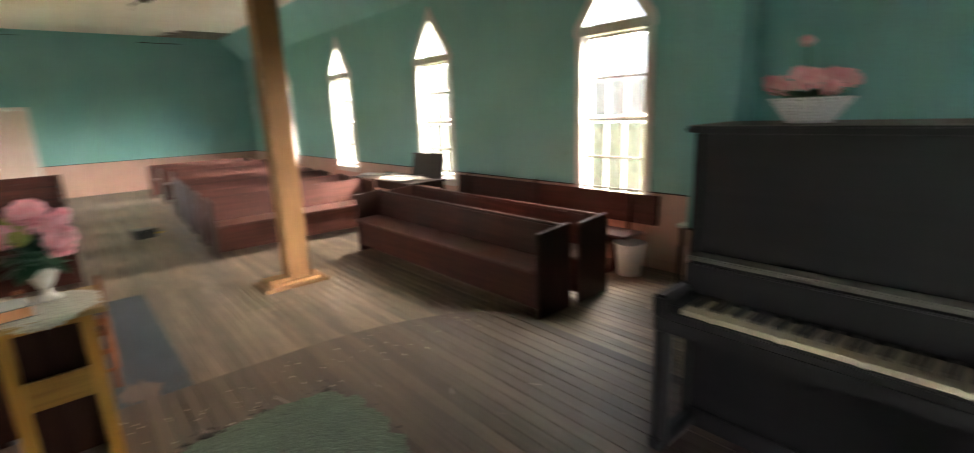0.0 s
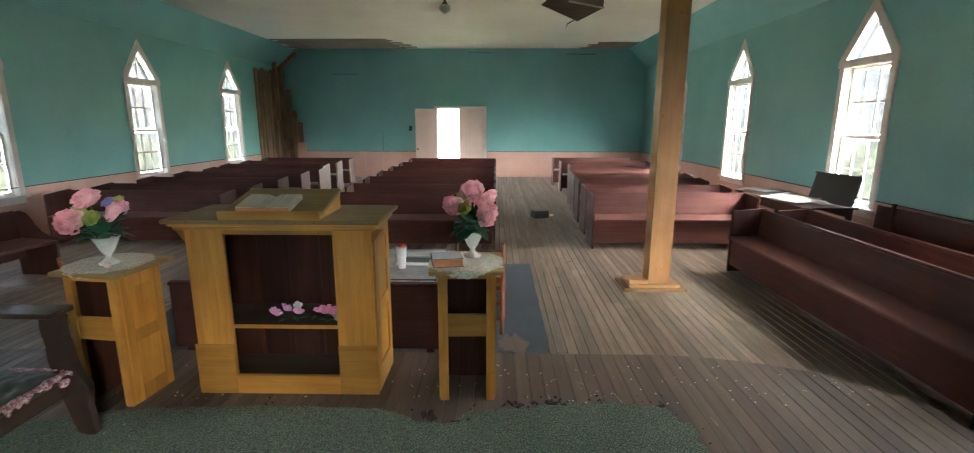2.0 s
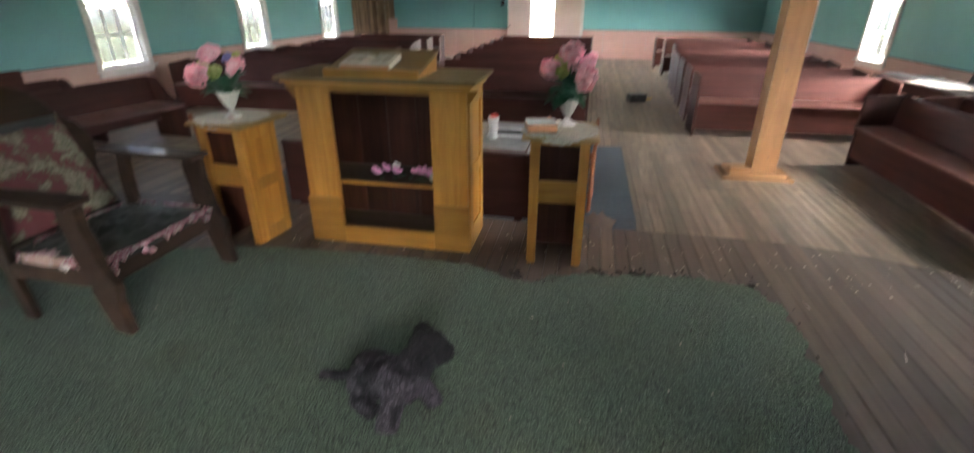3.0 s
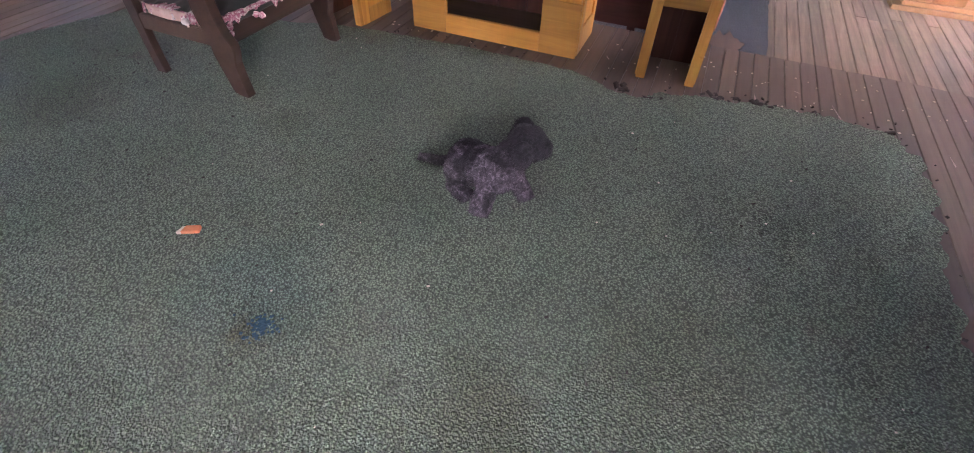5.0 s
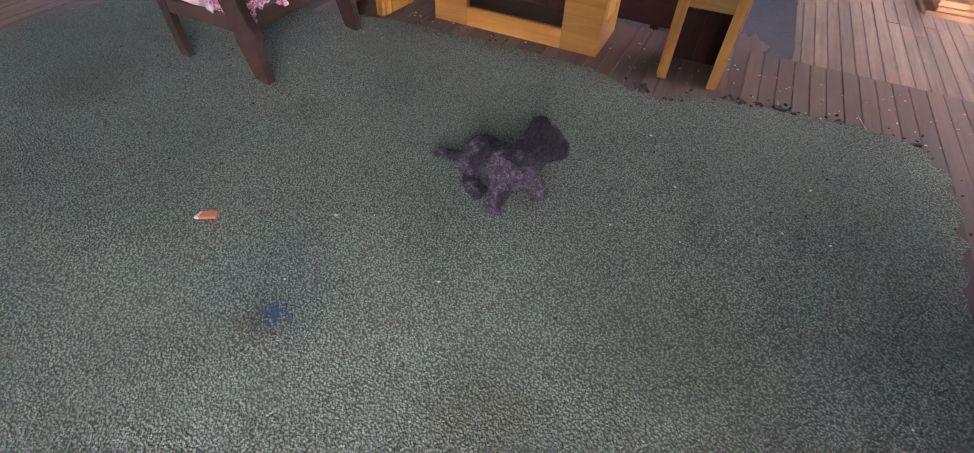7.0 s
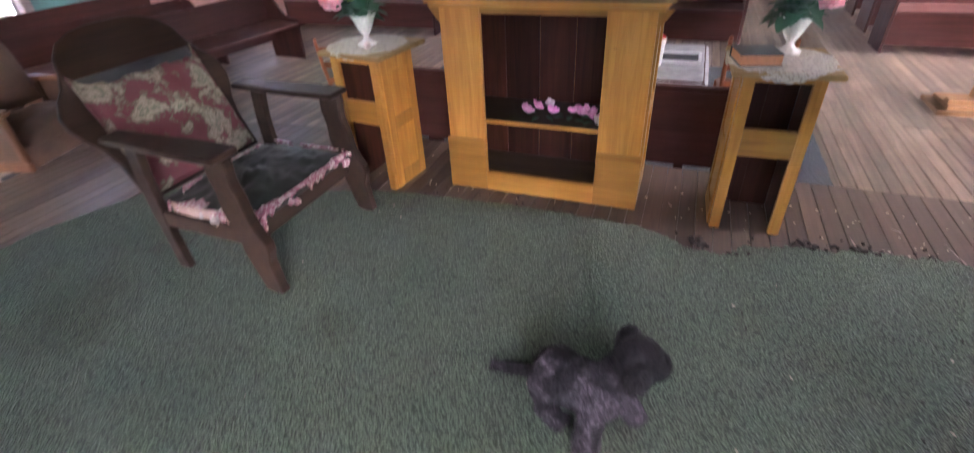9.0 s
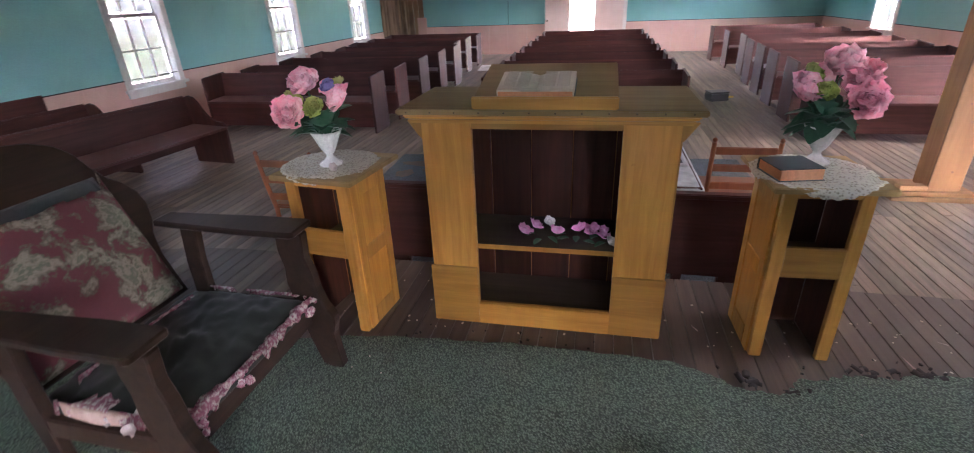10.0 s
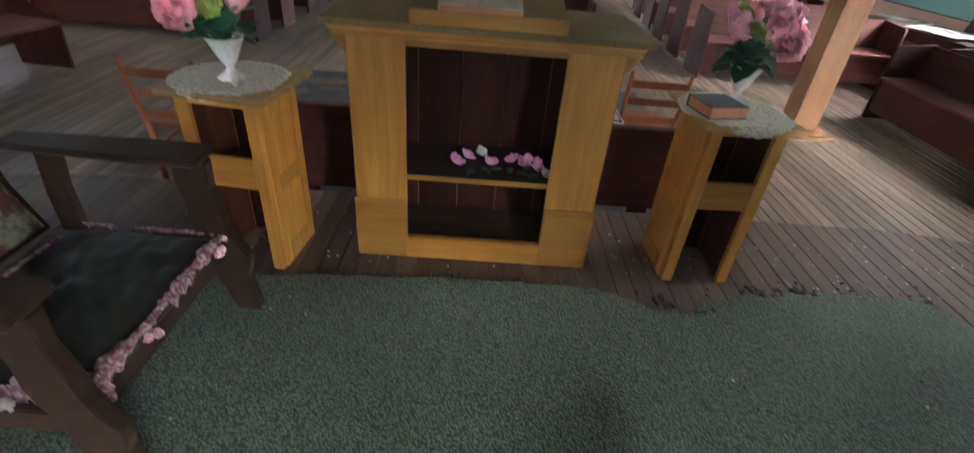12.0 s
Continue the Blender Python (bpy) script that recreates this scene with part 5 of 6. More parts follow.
# ---- bench, communion table and chairs before the platform ----
kneel = thing("low_bench", (-2.5, 3.5, LOW), "low dark red bench standing behind the lectern", "bench")
part("back_panel", box(0, 2.3, 0.0, 0.03, 0.17, 0.66, 0.004), PEWWOOD, kneel)
part("top_rail", box(-0.005, 2.305, -0.012, 0.05, 0.6605, 0.69, 0.006), PEWWOOD, kneel)
for x in (0.06, 1.1, 2.12):
    part("leg", box(x, x + 0.12, 0.031, 0.07, 0, 0.6, 0.005), PEWEND, kneel)

table = thing("communion_table", (-1.18, 4.1, LOW), "dark wooden communion table under a lace cloth", "table")
for sx in (-1, 1):
    for sy in (-1, 1):
        part("leg", box(sx * 0.6 - 0.03, sx * 0.6 + 0.03, sy * 0.38 - 0.03, sy * 0.38 + 0.03, 0, 0.65, 0.006), PEWEND, table)
part("tabletop", box(-0.67, 0.67, -0.46, 0.46, 0.6505, 0.675, 0.005), PEWWOOD, table)
for sy in (-1, 1):
    part("apron", box(-0.57, 0.57, sy * 0.38 - 0.012, sy * 0.38 + 0.012, 0.52, 0.65, 0.003), PEWWOOD, table)
cloth = bmesh.new()
nx, ny = 40, 30
cv = []
for i in range(nx + 1):
    row = []
    for j in range(ny + 1):
        x, y = -0.86 + 1.72 * i / nx, -0.66 + 1.32 * j / ny
        ox, oy = max(abs(x) - 0.675, 0), max(abs(y) - 0.465, 0)
        z = 0.679 - (ox + oy) * 0.96 + 0.0015 * noise.noise(Vector((x * 9, y * 9, 0)))
        wob = 0.012 * math.sin(22 * (x if oy > ox else y)) * min(1, (ox + oy) * 8)
        px = math.copysign(min(abs(x), 0.68 + 0.12 * ox) + (wob if ox > oy else 0), x)
        py = math.copysign(min(abs(y), 0.47 + 0.12 * oy) + (wob if oy >= ox else 0), y)
        row.append(cloth.verts.new((px, py, z)))
    cv.append(row)
for i in range(nx):
    for j in range(ny):
        cloth.faces.new((cv[i][j], cv[i + 1][j], cv[i + 1][j + 1], cv[i][j + 1]))
tc = part("tablecloth", cloth, paint("dusty_lace_cloth", (0.5, 0.5, 0.5), (0.3, 0.3, 0.3), 0.9, 12.0, fine=130.0, relief=0.5), None, "dusty grey-white lace tablecloth over a communion table", True)
tc.matrix_world = pose(-1.18, 4.1, LOW)
tagged(tc, category="tablecloth")
sol = tc.modifiers.new("thickness", "SOLIDIFY")
sol.thickness = 0.003
CT = LOW + 0.683
tray = thing("tray", (-0.72, 4.12, CT), "white plastic tray on the communion table", "tray")
part("base", box(-0.16, 0.16, -0.11, 0.11, 0.0, 0.006, 0.002), BOOKBLACK, tray, "dark tray bottom")
for a in ((-0.175, 0.175, -0.125, -0.105), (-0.175, 0.175, 0.105, 0.125), (-0.175, -0.155, -0.105, 0.105), (0.155, 0.175, -0.105, 0.105)):
    part("rim", box(*a, 0.0, 0.022, 0.004), PLASTIC, tray)
cup = thing("plastic_cup", (-0.83, 3.93, CT), "tall white plastic cup with a red top", "cup")
part("cup", lathe(((0.0, 0), (0.03, 0.0), (0.043, 0.17), (0.047, 0.172), (0.047, 0.18), (0.0, 0.18)), 24), PLASTIC, cup, smooth=False)
part("red_lid", lathe(((0.0, 0.181), (0.03, 0.181), (0.026, 0.196), (0.012, 0.205), (0.0, 0.206)), 14, (0.005, 0, 0), 4, 0.2), RED, cup, "crumpled red top")
card = thing("card", (-1.0, 3.72, CT), "small blank white card on the tablecloth", "card", rz=8)
part("sheet", box(-0.05, 0.05, -0.035, 0.035, 0, 0.003, 0), PAPER, card)


def ladder_chair(at, rz, label):
    c = thing("ladderback_chair", at, label, "chair", "ladderback chairs", rz=rz)
    w = 0.185
    for s in (-1, 1):
        part("back_post", tube(((s * w, 0.0, 0), (s * w, 0.0, 0.42), (s * (w + 0.01), 0.04, 0.62), (s * (w + 0.012), 0.075, 0.83)), 0.019, 10, taper=0.75), CHAIRRED, c)
        part("finial", lathe(((0.008, 0.0), (0.016, 0.012), (0.013, 0.026), (0.0, 0.034)), 10, (s * (w + 0.012), 0.075, 0.828)), CHAIRRED, c)
        part("front_leg", tube(((s * (w + 0.02), -0.36, 0), (s * (w + 0.02), -0.36, 0.43)), 0.018, 10), CHAIRRED, c)
        for z in (0.14, 0.28):
            part("stretcher", tube(((s * w, 0, z), (s * (w + 0.02), -0.36, z)), 0.011, 8), CHAIRRED, c)
    for z, yy in ((0.52, 0.025), (0.65, 0.047), (0.77, 0.064)):
        part("slat", box(-w, w, yy - 0.007, yy + 0.007, z - 0.025, z + 0.025, 0.005), CHAIRRED, c)
    for z in (0.15, 0.3):
        part("stretcher", tube(((-w, 0, z), (w, 0, z)), 0.011, 8), CHAIRRED, c)
        part("stretcher", tube(((-w - 0.02, -0.36, z), (w + 0.02, -0.36, z)), 0.011, 8), CHAIRRED, c)
    part("seat", box(-0.21, 0.21, -0.38, 0.01, 0.42, 0.45, 0.012), CHAIRRED, c, "woven seat")
    return c


lad = ladder_chair((-0.19, 4.15, LOW), 180, "red-brown ladderback chair standing before the platform")
copy_thing(lad, pose(-3.14, 3.62, LOW, 0, 0, 180))

# ---- support post ----
post = thing("support_post", (1.805, 5.54, LOW), "raw pine support post on a plank foot", "post")
part("shaft", box(-0.14, 0.09, -0.12, 0.1, 0.076, CEIL - LOW, 0.006), PINE, post)
part("facing_board", box(-0.145, 0.095, -0.146, -0.1205, 0.076, CEIL - LOW, 0.004), PINE, post)
part("foot_plank", box(-0.43, 0.27, -0.22, 0.2, 0.0, 0.04, 0.005), PINEX, post)
part("foot_plank", box(-0.36, 0.2, -0.19, 0.17, 0.0405, 0.075, 0.005), PINEX, post)
part("cleat", box(-0.36, -0.15, -0.16, -0.07, 0.0755, 0.12, 0.004), PINEX, post)
rk = random.Random(5)
for k in range(16):
    x, z = rk.uniform(-0.12, 0.07), rk.uniform(0.2, 3.9)
    kn = part("knot", lathe(((0.0, 0), (rk.uniform(0.008, 0.016), 0.0006), (0.0, 0.0012)), 12), plain("knot_wood", (0.16, 0.08, 0.035), 0.6) if k == 0 else bpy.data.materials["knot_wood"], post)
    kn.matrix_local = pose(x, -0.1462, z, 90, 0, 0)

# ---- table with loose boards under the right-hand window ----
desk2 = thing("side_table", (4.38, 7.55, LOW), "low dark table under a window, littered with papers", "table")
part("tabletop", box(-0.38, 0.38, -0.95, 0.95, 0.72, 0.75, 0.005), DARKOAK, desk2)
for sx in (-1, 1):
    for sy in (-1, 1):
        part("leg", box(sx * 0.32 - 0.03, sx * 0.32 + 0.03, sy * 0.86 - 0.03, sy * 0.86 + 0.03, 0, 0.7195, 0.005), DARKOAK, desk2)
    part("apron", box(sx * 0.32 - 0.012, sx * 0.32 + 0.012, -0.83, 0.83, 0.6, 0.7195, 0.003), DARKOAK, desk2)
rp = random.Random(9)
for k in range(9):
    sh = thing("paper_sheet", (4.35 + rp.uniform(-0.2, 0.15), 7.65 + rp.uniform(-0.7, 0.75), LOW + 0.7505 + 0.004 * k), "curled pale sheet of paper lying on the side table", "paper", "loose papers", rz=rp.uniform(0, 180))
    bm = bmesh.new()
    bmesh.ops.create_grid(bm, x_segments=8, y_segments=8, size=0.5)
    sx, sy, ph = rp.uniform(0.3, 0.6), rp.uniform(0.22, 0.42), rp.uniform(0, 6)
    for v in bm.verts:
        v.co = Vector((v.co.x * sx, v.co.y * sy, 0.003 + 0.012 * max(0, math.sin(5 * v.co.x + ph)) * abs(v.co.x)))
    ex = bmesh.ops.extrude_face_region(bm, geom=list(bm.faces))["geom"]
    bmesh.ops.translate(bm, vec=(0, 0, 0.0015), verts=[g for g in ex if isinstance(g, bmesh.types.BMVert)])
    part("sheet", bm, (DUSTYPAPER, TARP)[k % 2], sh)
cable = thing("cable", (4.3, 7.2, LOW + 0.79), "loose grey cable on the side table", "cable")
part("cord", tube([(0.25 * math.sin(k * 0.5), -0.3 + 0.06 * k, 0.012 * (1 + math.sin(k * 0.9))) for k in range(16)], 0.006, 6), STEEL, cable)
tv = thing("flat_screen", (4.60, 6.86, LOW + 0.752), "black flat screen leaning against the window", "screen", rz=-82)
tilt = pose(0, 0, 0, -14, 0, 0)
part("panel", box(-0.48, 0.28, -0.02, 0.02, 0.01, 0.41, 0.006, tilt), BLACK, tv)
part("bezel", box(-0.5, 0.3, -0.028, -0.0205, 0.0, 0.03, 0.003, tilt), BLACK, tv)
part("bezel", box(-0.5, 0.3, -0.028, -0.0205, 0.39, 0.42, 0.003, tilt), BLACK, tv)

bucket = thing("bucket", (4.5, 2.95, LOW), "white plastic bucket by the wall bench", "bucket")
part("pail", lathe(((0.0, 0.0), (0.12, 0.0), (0.155, 0.34), (0.165, 0.345), (0.165, 0.36), (0.148, 0.36), (0.115, 0.02), (0.0, 0.02)), 32), PLASTIC, bucket, smooth=True)
part("handle", tube([(0.165 * math.cos(a), 0.03, 0.33 + 0.02 - 0.1 * math.sin(a)) for a in [math.pi * k / 12 for k in range(13)]], 0.004, 6), STEEL, bucket)
corner_table = thing("corner_table", (4.05, 1.99, LOW), "small dark side table with a pale top", "table")
part("tabletop", box(-0.13, 0.13, -0.12, 0.12, 0.76, 0.785, 0.004), WHITE, corner_table, "pale painted top")
part("apron", box(-0.105, 0.105, -0.1, 0.1, 0.6, 0.7595, 0.004), DARKOAK, corner_table)
for sx in (-1, 1):
    for sy in (-1, 1):
        part("leg", box(sx * 0.095 - 0.018, sx * 0.095 + 0.018, sy * 0.09 - 0.018, sy * 0.09 + 0.018, 0, 0.5995, 0.004), DARKOAK, corner_table)

toolbox = thing("black_case", (0.82, 9.75, LOW), "small black case lying in the aisle", "case", rz=15)
part("case", box(-0.16, 0.14, -0.12, 0.12, 0.0, 0.13, 0.012), BLACK, toolbox)
part("lid", box(-0.165, 0.145, -0.125, 0.125, 0.1305, 0.15, 0.006), BLACK, toolbox)
part("handle", box(0.142, 0.28, -0.015, 0.015, 0.03, 0.055, 0.006), YELLOW, toolbox, "yellow handle")
sheet = thing("pale_board", (-3.75, 14.0, LOW), "pale flat board lying in the aisle", "board", rz=6)
part("board", box(-0.42, 0.42, -0.5, 0.5, 0.0, 0.02, 0.004), PLASTIC, sheet)
part("batten", box(-0.4, 0.4, -0.05, 0.05, 0.0205, 0.045, 0.003), PLASTIC, sheet)

# ---- ceiling light and torn panel ----
lamp = thing("ceiling_light", (-1.08, 10.35, CEIL), "old bronze ceiling light with a glass globe, switched off", "lamp")
part("canopy", lathe(((0.0, -0.03), (0.05, -0.03), (0.075, -0.012), (0.08, -0.001), (0.0, -0.001)), 24), BRASS, lamp, smooth=True)
part("neck", lathe(((0.0, -0.12), (0.06, -0.12), (0.05, -0.1), (0.025, -0.07), (0.025, -0.031), (0.0, -0.031)), 20), BRASS, lamp, smooth=True)
globe = ((0.0, -0.3), (0.012, -0.298), (0.02, -0.285), (0.05, -0.275), (0.095, -0.235), (0.11, -0.19), (0.095, -0.15), (0.062, -0.125), (0.0, -0.121))
part("globe", lathe(globe, 28), plain("clouded_glass_globe", (0.5, 0.48, 0.44), 0.2), lamp, "clouded glass globe", True)
flap = thing("torn_ceiling_panel", (1.5, 10.4, CEIL), "torn ceiling board hanging from a broken hole", "board", kind="structure")
# dark colour on this board stands in for shade inside the hole
part("board", slab(((-0.7, 0.1), (-0.45, -0.5), (0.4, -0.55), (0.5, -0.05), (0.12, 0.62)), 0.012, pose(0, 0, -0.16, -14, 6, 0), 0.002), wood("hole_shade_board", (0.12, 0.09, 0.065), (0.05, 0.035, 0.028), "x", 0.8), flap)
part("strip", box(-0.3, 0.45, -0.3, -0.24, -0.2, -0.18, 0.003, pose(0, 0, 0.02, 0, 5, 20)), BAREBOARD, flap)
part("wire", tube(((0.1, 0.6, -0.2), (0.02, 0.64, -0.3), (-0.1, 0.66, -0.36), (-0.12, 0.66, -0.44)), 0.012, 6), BLACK, flap)

# ---- piano ----
piano = thing("upright_piano", (1.9, 1.11, 0), "black upright piano with yellowed keys and a dusty top", "piano")
L = -1.5
part("side", box(0.3, 0.72, -0.035, 0.0, 0.0, 1.5, 0.006), EBONY, piano)
part("side", box(0.3, 0.72, L, L + 0.035, 0.0, 1.5, 0.006), EBONY, piano)
part("upper_panel", box(0.335, 0.36, L + 0.036, -0.036, 0.93, 1.5, 0.005), EBONY, piano)
part("panel_frame", box(0.318, 0.334, L + 0.036, -0.036, 1.40, 1.499, 0.005), EBONY, piano)
part("music_shelf", box(0.24, 0.334, L + 0.02, -0.02, 0.905, 0.929, 0.006), DUSTTOP, piano, "dusty ledge above the keys")
part("fallboard", box(0.20, 0.22, L + 0.036, -0.036, 0.765, 0.905, 0.005, None), EBONY, piano)
part("lid", box(0.27, 0.74, L - 0.03, 0.03, 1.5005, 1.53, 0.008), EBONY, piano)
part("lid_dust", box(0.28, 0.73, L - 0.02, 0.02, 1.5305, 1.534, 0.001), DUSTTOP, piano, "layer of dust on the lid")
part("back", box(0.69, 0.715, L + 0.036, -0.036, 0.02, 1.49, 0.004), EBONY, piano)
part("key_bed", box(0.0, 0.33, L + 0.001, -0.001, 0.62, 0.69, 0.006), EBONY, piano)
part("key_slip", box(-0.012, 0.008, L + 0.06, -0.06, 0.6905, 0.725, 0.005), EBONY, piano)
part("lower_panel", box(0.32, 0.345, L + 0.036, -0.036, 0.1, 0.619, 0.005), EBONY, piano)
part("plinth", box(0.3, 0.36, L + 0.036, -0.036, 0.0, 0.099, 0.005), EBONY, piano)
for y0 in (-0.075, L):
    part("cheek", box(-0.02, 0.3, y0, y0 + 0.075, 0.6905, 0.80, 0.014), EBONY, piano)
    part("key_block", box(0.01, 0.2, y0 + (-0.05 if y0 > -1 else 0.076), y0 + (-0.001 if y0 > -1 else 0.126), 0.6905, 0.765, 0.006), EBONY, piano)
    part("front_leg", tube(((0.03, y0 + 0.037, 0.0), (0.03, y0 + 0.037, 0.08), (0.03, y0 + 0.037, 0.62)), 0.036, 10, taper=1.15), EBONY, piano)
    part("toe_block", box(-0.02, 0.31, y0 + 0.002, y0 + 0.073, 0.0, 0.07, 0.01), EBONY, piano)
keys = 52
pitch_k = (1.5 - 0.25) / keys
for k in range(keys):
    y1 = -0.125 - pitch_k * k
    dz = -0.006 if k % 11 == 5 else 0.0
    part("white_key", box(0.012, 0.2, y1 - pitch_k + 0.0008, y1 - 0.0008, 0.725 + dz, 0.748 + dz, 0), IVORY, piano)
    if k < keys - 1 and k % 7 not in (2, 6):
        part("black_key", box(0.07, 0.2, y1 - pitch_k - 0.006, y1 - pitch_k + 0.006, 0.7485, 0.762, 0), BLACKKEY, piano)

basket = thing("flower_basket", (2.36, 0.70, 1.5345), "white wicker basket of coral-pink silk flowers on the piano", "flowers")
bm = bmesh.new()
for k in range(9):
    r0, z0 = 0.075 + 0.008 * k, 0.006 + 0.0135 * k
    pts = [((r0 + 0.004 * math.sin(s * 9 + k * 3.14)) * math.cos(2 * math.pi * s / 48), 1.25 * (r0 + 0.004 * math.sin(s * 9 + k * 3.14)) * math.sin(2 * math.pi * s / 48), z0) for s in range(49)]
    tube(pts, 0.0075, 6, bm)
part("wicker_body", bm, PLASTIC, basket, "woven white wicker")
part("liner", lathe(((0.0, 0.002), (0.068, 0.002), (0.135, 0.115), (0.0, 0.112)), 24), TARP, basket)
for k, (x, y, z, rad) in enumerate(((-0.07, 0.15, 0.17, 0.075), (-0.1, -0.02, 0.18, 0.085), (-0.05, -0.14, 0.18, 0.075), (0.02, 0.06, 0.2, 0.08), (-0.02, 0.03, 0.37, 0.042), (0.05, -0.06, 0.19, 0.075), (-0.11, 0.08, 0.15, 0.06), (-0.1, -0.11, 0.14, 0.06), (0.0, 0.17, 0.15, 0.06))):
    f = part("flower", bloom(rad * 0.78, 200 + k), CORALPETAL, basket, smooth=True)
    f.matrix_local = pose(x, y, z, 0, 0, 90 + 25 * math.sin(k * 2)) @ pose(0, 0, 0, 45, 0, 0)
    part("stem", tube(((0, 0, 0.08), (x * 0.6, y * 0.6, z * 0.6 + 0.03), (x, y, z)), 0.004, 6), LEAF, basket)
basket.scale = (0.86, 0.86, 0.86)
rl = random.Random(31)
for k in range(30):
    f = part("leaf", leaf_mesh(0.11, 0.075, 300 + k), LEAF, basket, smooth=True)
    f.matrix_local = pose(0, 0, 0.1, 0, 0, 22.5 * k) @ pose(0, 0.06, 0, rl.uniform(5, 50), 0, 0)

# ---- what lies on the platform ----
OUT = [(1.02, -1.9), (1.0, 1.0), (1.0, 1.72), (1.06, 2.2), (1.04, 2.5), (0.9, 2.73), (0.5, 2.76), (0.04, 2.69), (-0.2, 2.62), (-0.34, 2.5), (-0.5, 2.55), (-0.75, 2.66), (-1.4, 2.67), (-2.0, 2.64), (-2.4, 2.58), (-3.0, 2.4), (-3.8, 2.2), (-4.05, 1.6), (-4.1, 0.5), (-4.1, -1.9)]


def ragged(points, step, amount, seed, calm):
    out, r = [], random.Random(seed)
    for (x0, y0), (x1, y1) in zip(points, points[1:] + points[:1]):
        n = max(1, int(math.hypot(x1 - x0, y1 - y0) / step))
        nx_, ny_ = (y1 - y0), -(x1 - x0)
        q = math.hypot(nx_, ny_) or 1
        for k in range(n):
            f = k / n
            x, y = x0 + (x1 - x0) * f, y0 + (y1 - y0) * f
            a = amount * (noise.noise(Vector((x * 9, y * 9, seed))) + 0.6 * noise.noise(Vector((x * 31, y * 31, seed)))) * (0.25 if calm(x, y) else 1.0)
            out.append((x + nx_ / q * a, y + ny_ / q * a))
    return out


edge = ragged(OUT, 0.014, 0.05, 3, lambda x, y: x < -0.6)
rug = bmesh.new()
rug_face = rug.faces.new([rug.verts.new((x, y, 0.003)) for x, y in edge])
ex = bmesh.ops.extrude_face_region(rug, geom=[rug_face])["geom"]
bmesh.ops.translate(rug, vec=(0, 0, 0.011), verts=[g for g in ex if isinstance(g, bmesh.types.BMVert)])
bmesh.ops.triangulate(rug, faces=list(rug.faces))
rugob = part("green_carpet", rug, GREENCARPET, None, "worn green loop carpet with a torn edge on the platform")
tagged(rugob, category="carpet")
runner = part("blue_runner", slab(ragged([(-3.3, 3.43), (0.4, 3.43), (0.39, 6.4), (-3.4, 6.3)], 0.05, 0.008, 7, lambda x, y: False), 0.006, Matrix.Translation((0, 0, LOW + 0.001))), BLUECARPET, None, "thin blue-grey floor covering before the platform")
tagged(runner, category="carpet")

WORN = wood("orange_bare_patch", (0.24, 0.17, 0.13), (0.17, 0.13, 0.11), "y", 0.7)
for k, (px_, py_, ra, rb_) in enumerate(((0.1, 3.95, 0.13, 0.17), (-0.05, 3.62, 0.16, 0.07), (-3.0, 5.95, 0.3, 0.1), (-2.85, 5.75, 0.14, 0.09), (-3.15, 5.6, 0.1, 0.12))):
    ring = [(px_ + ra * math.cos(a) * (1 + 0.5 * noise.noise(Vector((math.cos(a) * 2, math.sin(a) * 2, k)))), py_ + rb_ * math.sin(a) * (1 + 0.6 * noise.noise(Vector((math.cos(a) * 3, math.sin(a) * 3, k + 9))))) for a in [2 * math.pi * q / 40 for q in range(40)]]
    part("worn_patch", slab(ring, 0.0015, Matrix.Translation((0, 0, LOW + 0.0075))), WORN, runner, "patch worn through to orange wood")
crumbs = bmesh.new()
rc = random.Random(21)
for k in range(270):
    j = rc.randrange(len(edge))
    if edge[j][0] < -2.2 or edge[j][1] < -0.5:
        continue
    x, y = edge[j][0] + rc.gauss(0, 0.05), edge[j][1] + rc.gauss(0.01, 0.05)
    s = rc.uniform(0.003, 0.008)
    cuboid(crumbs, -s, s, -s * 0.6, s * 0.6, 0, s, 0, Matrix.Translation((x, y, 0.006)) @ pose(0, 0, 0, rc.uniform(-30, 30), rc.uniform(-30, 30), rc.uniform(0, 180)))
for k in range(110):
    x, y, s = rc.uniform(-3.9, 0.9), rc.uniform(0.0, 2.3), rc.uniform(0.003, 0.007)
    if k < 40:
        x, y = rc.gauss(-3.0, 0.35), rc.gauss(1.5, 0.25)
    cuboid(crumbs, -s, s, -s * 0.6, s * 0.6, 0, 0.004, 0, Matrix.Translation((x, y, 0.0135)) @ pose(0, 0, 0, 0, 0, rc.uniform(0, 180)))
tagged(part("carpet_crumbs", crumbs, JOINT, None, "dark crumbs of carpet backing and dirt on the carpet"), category="debris", kind="stuff")
scraps = bmesh.new()
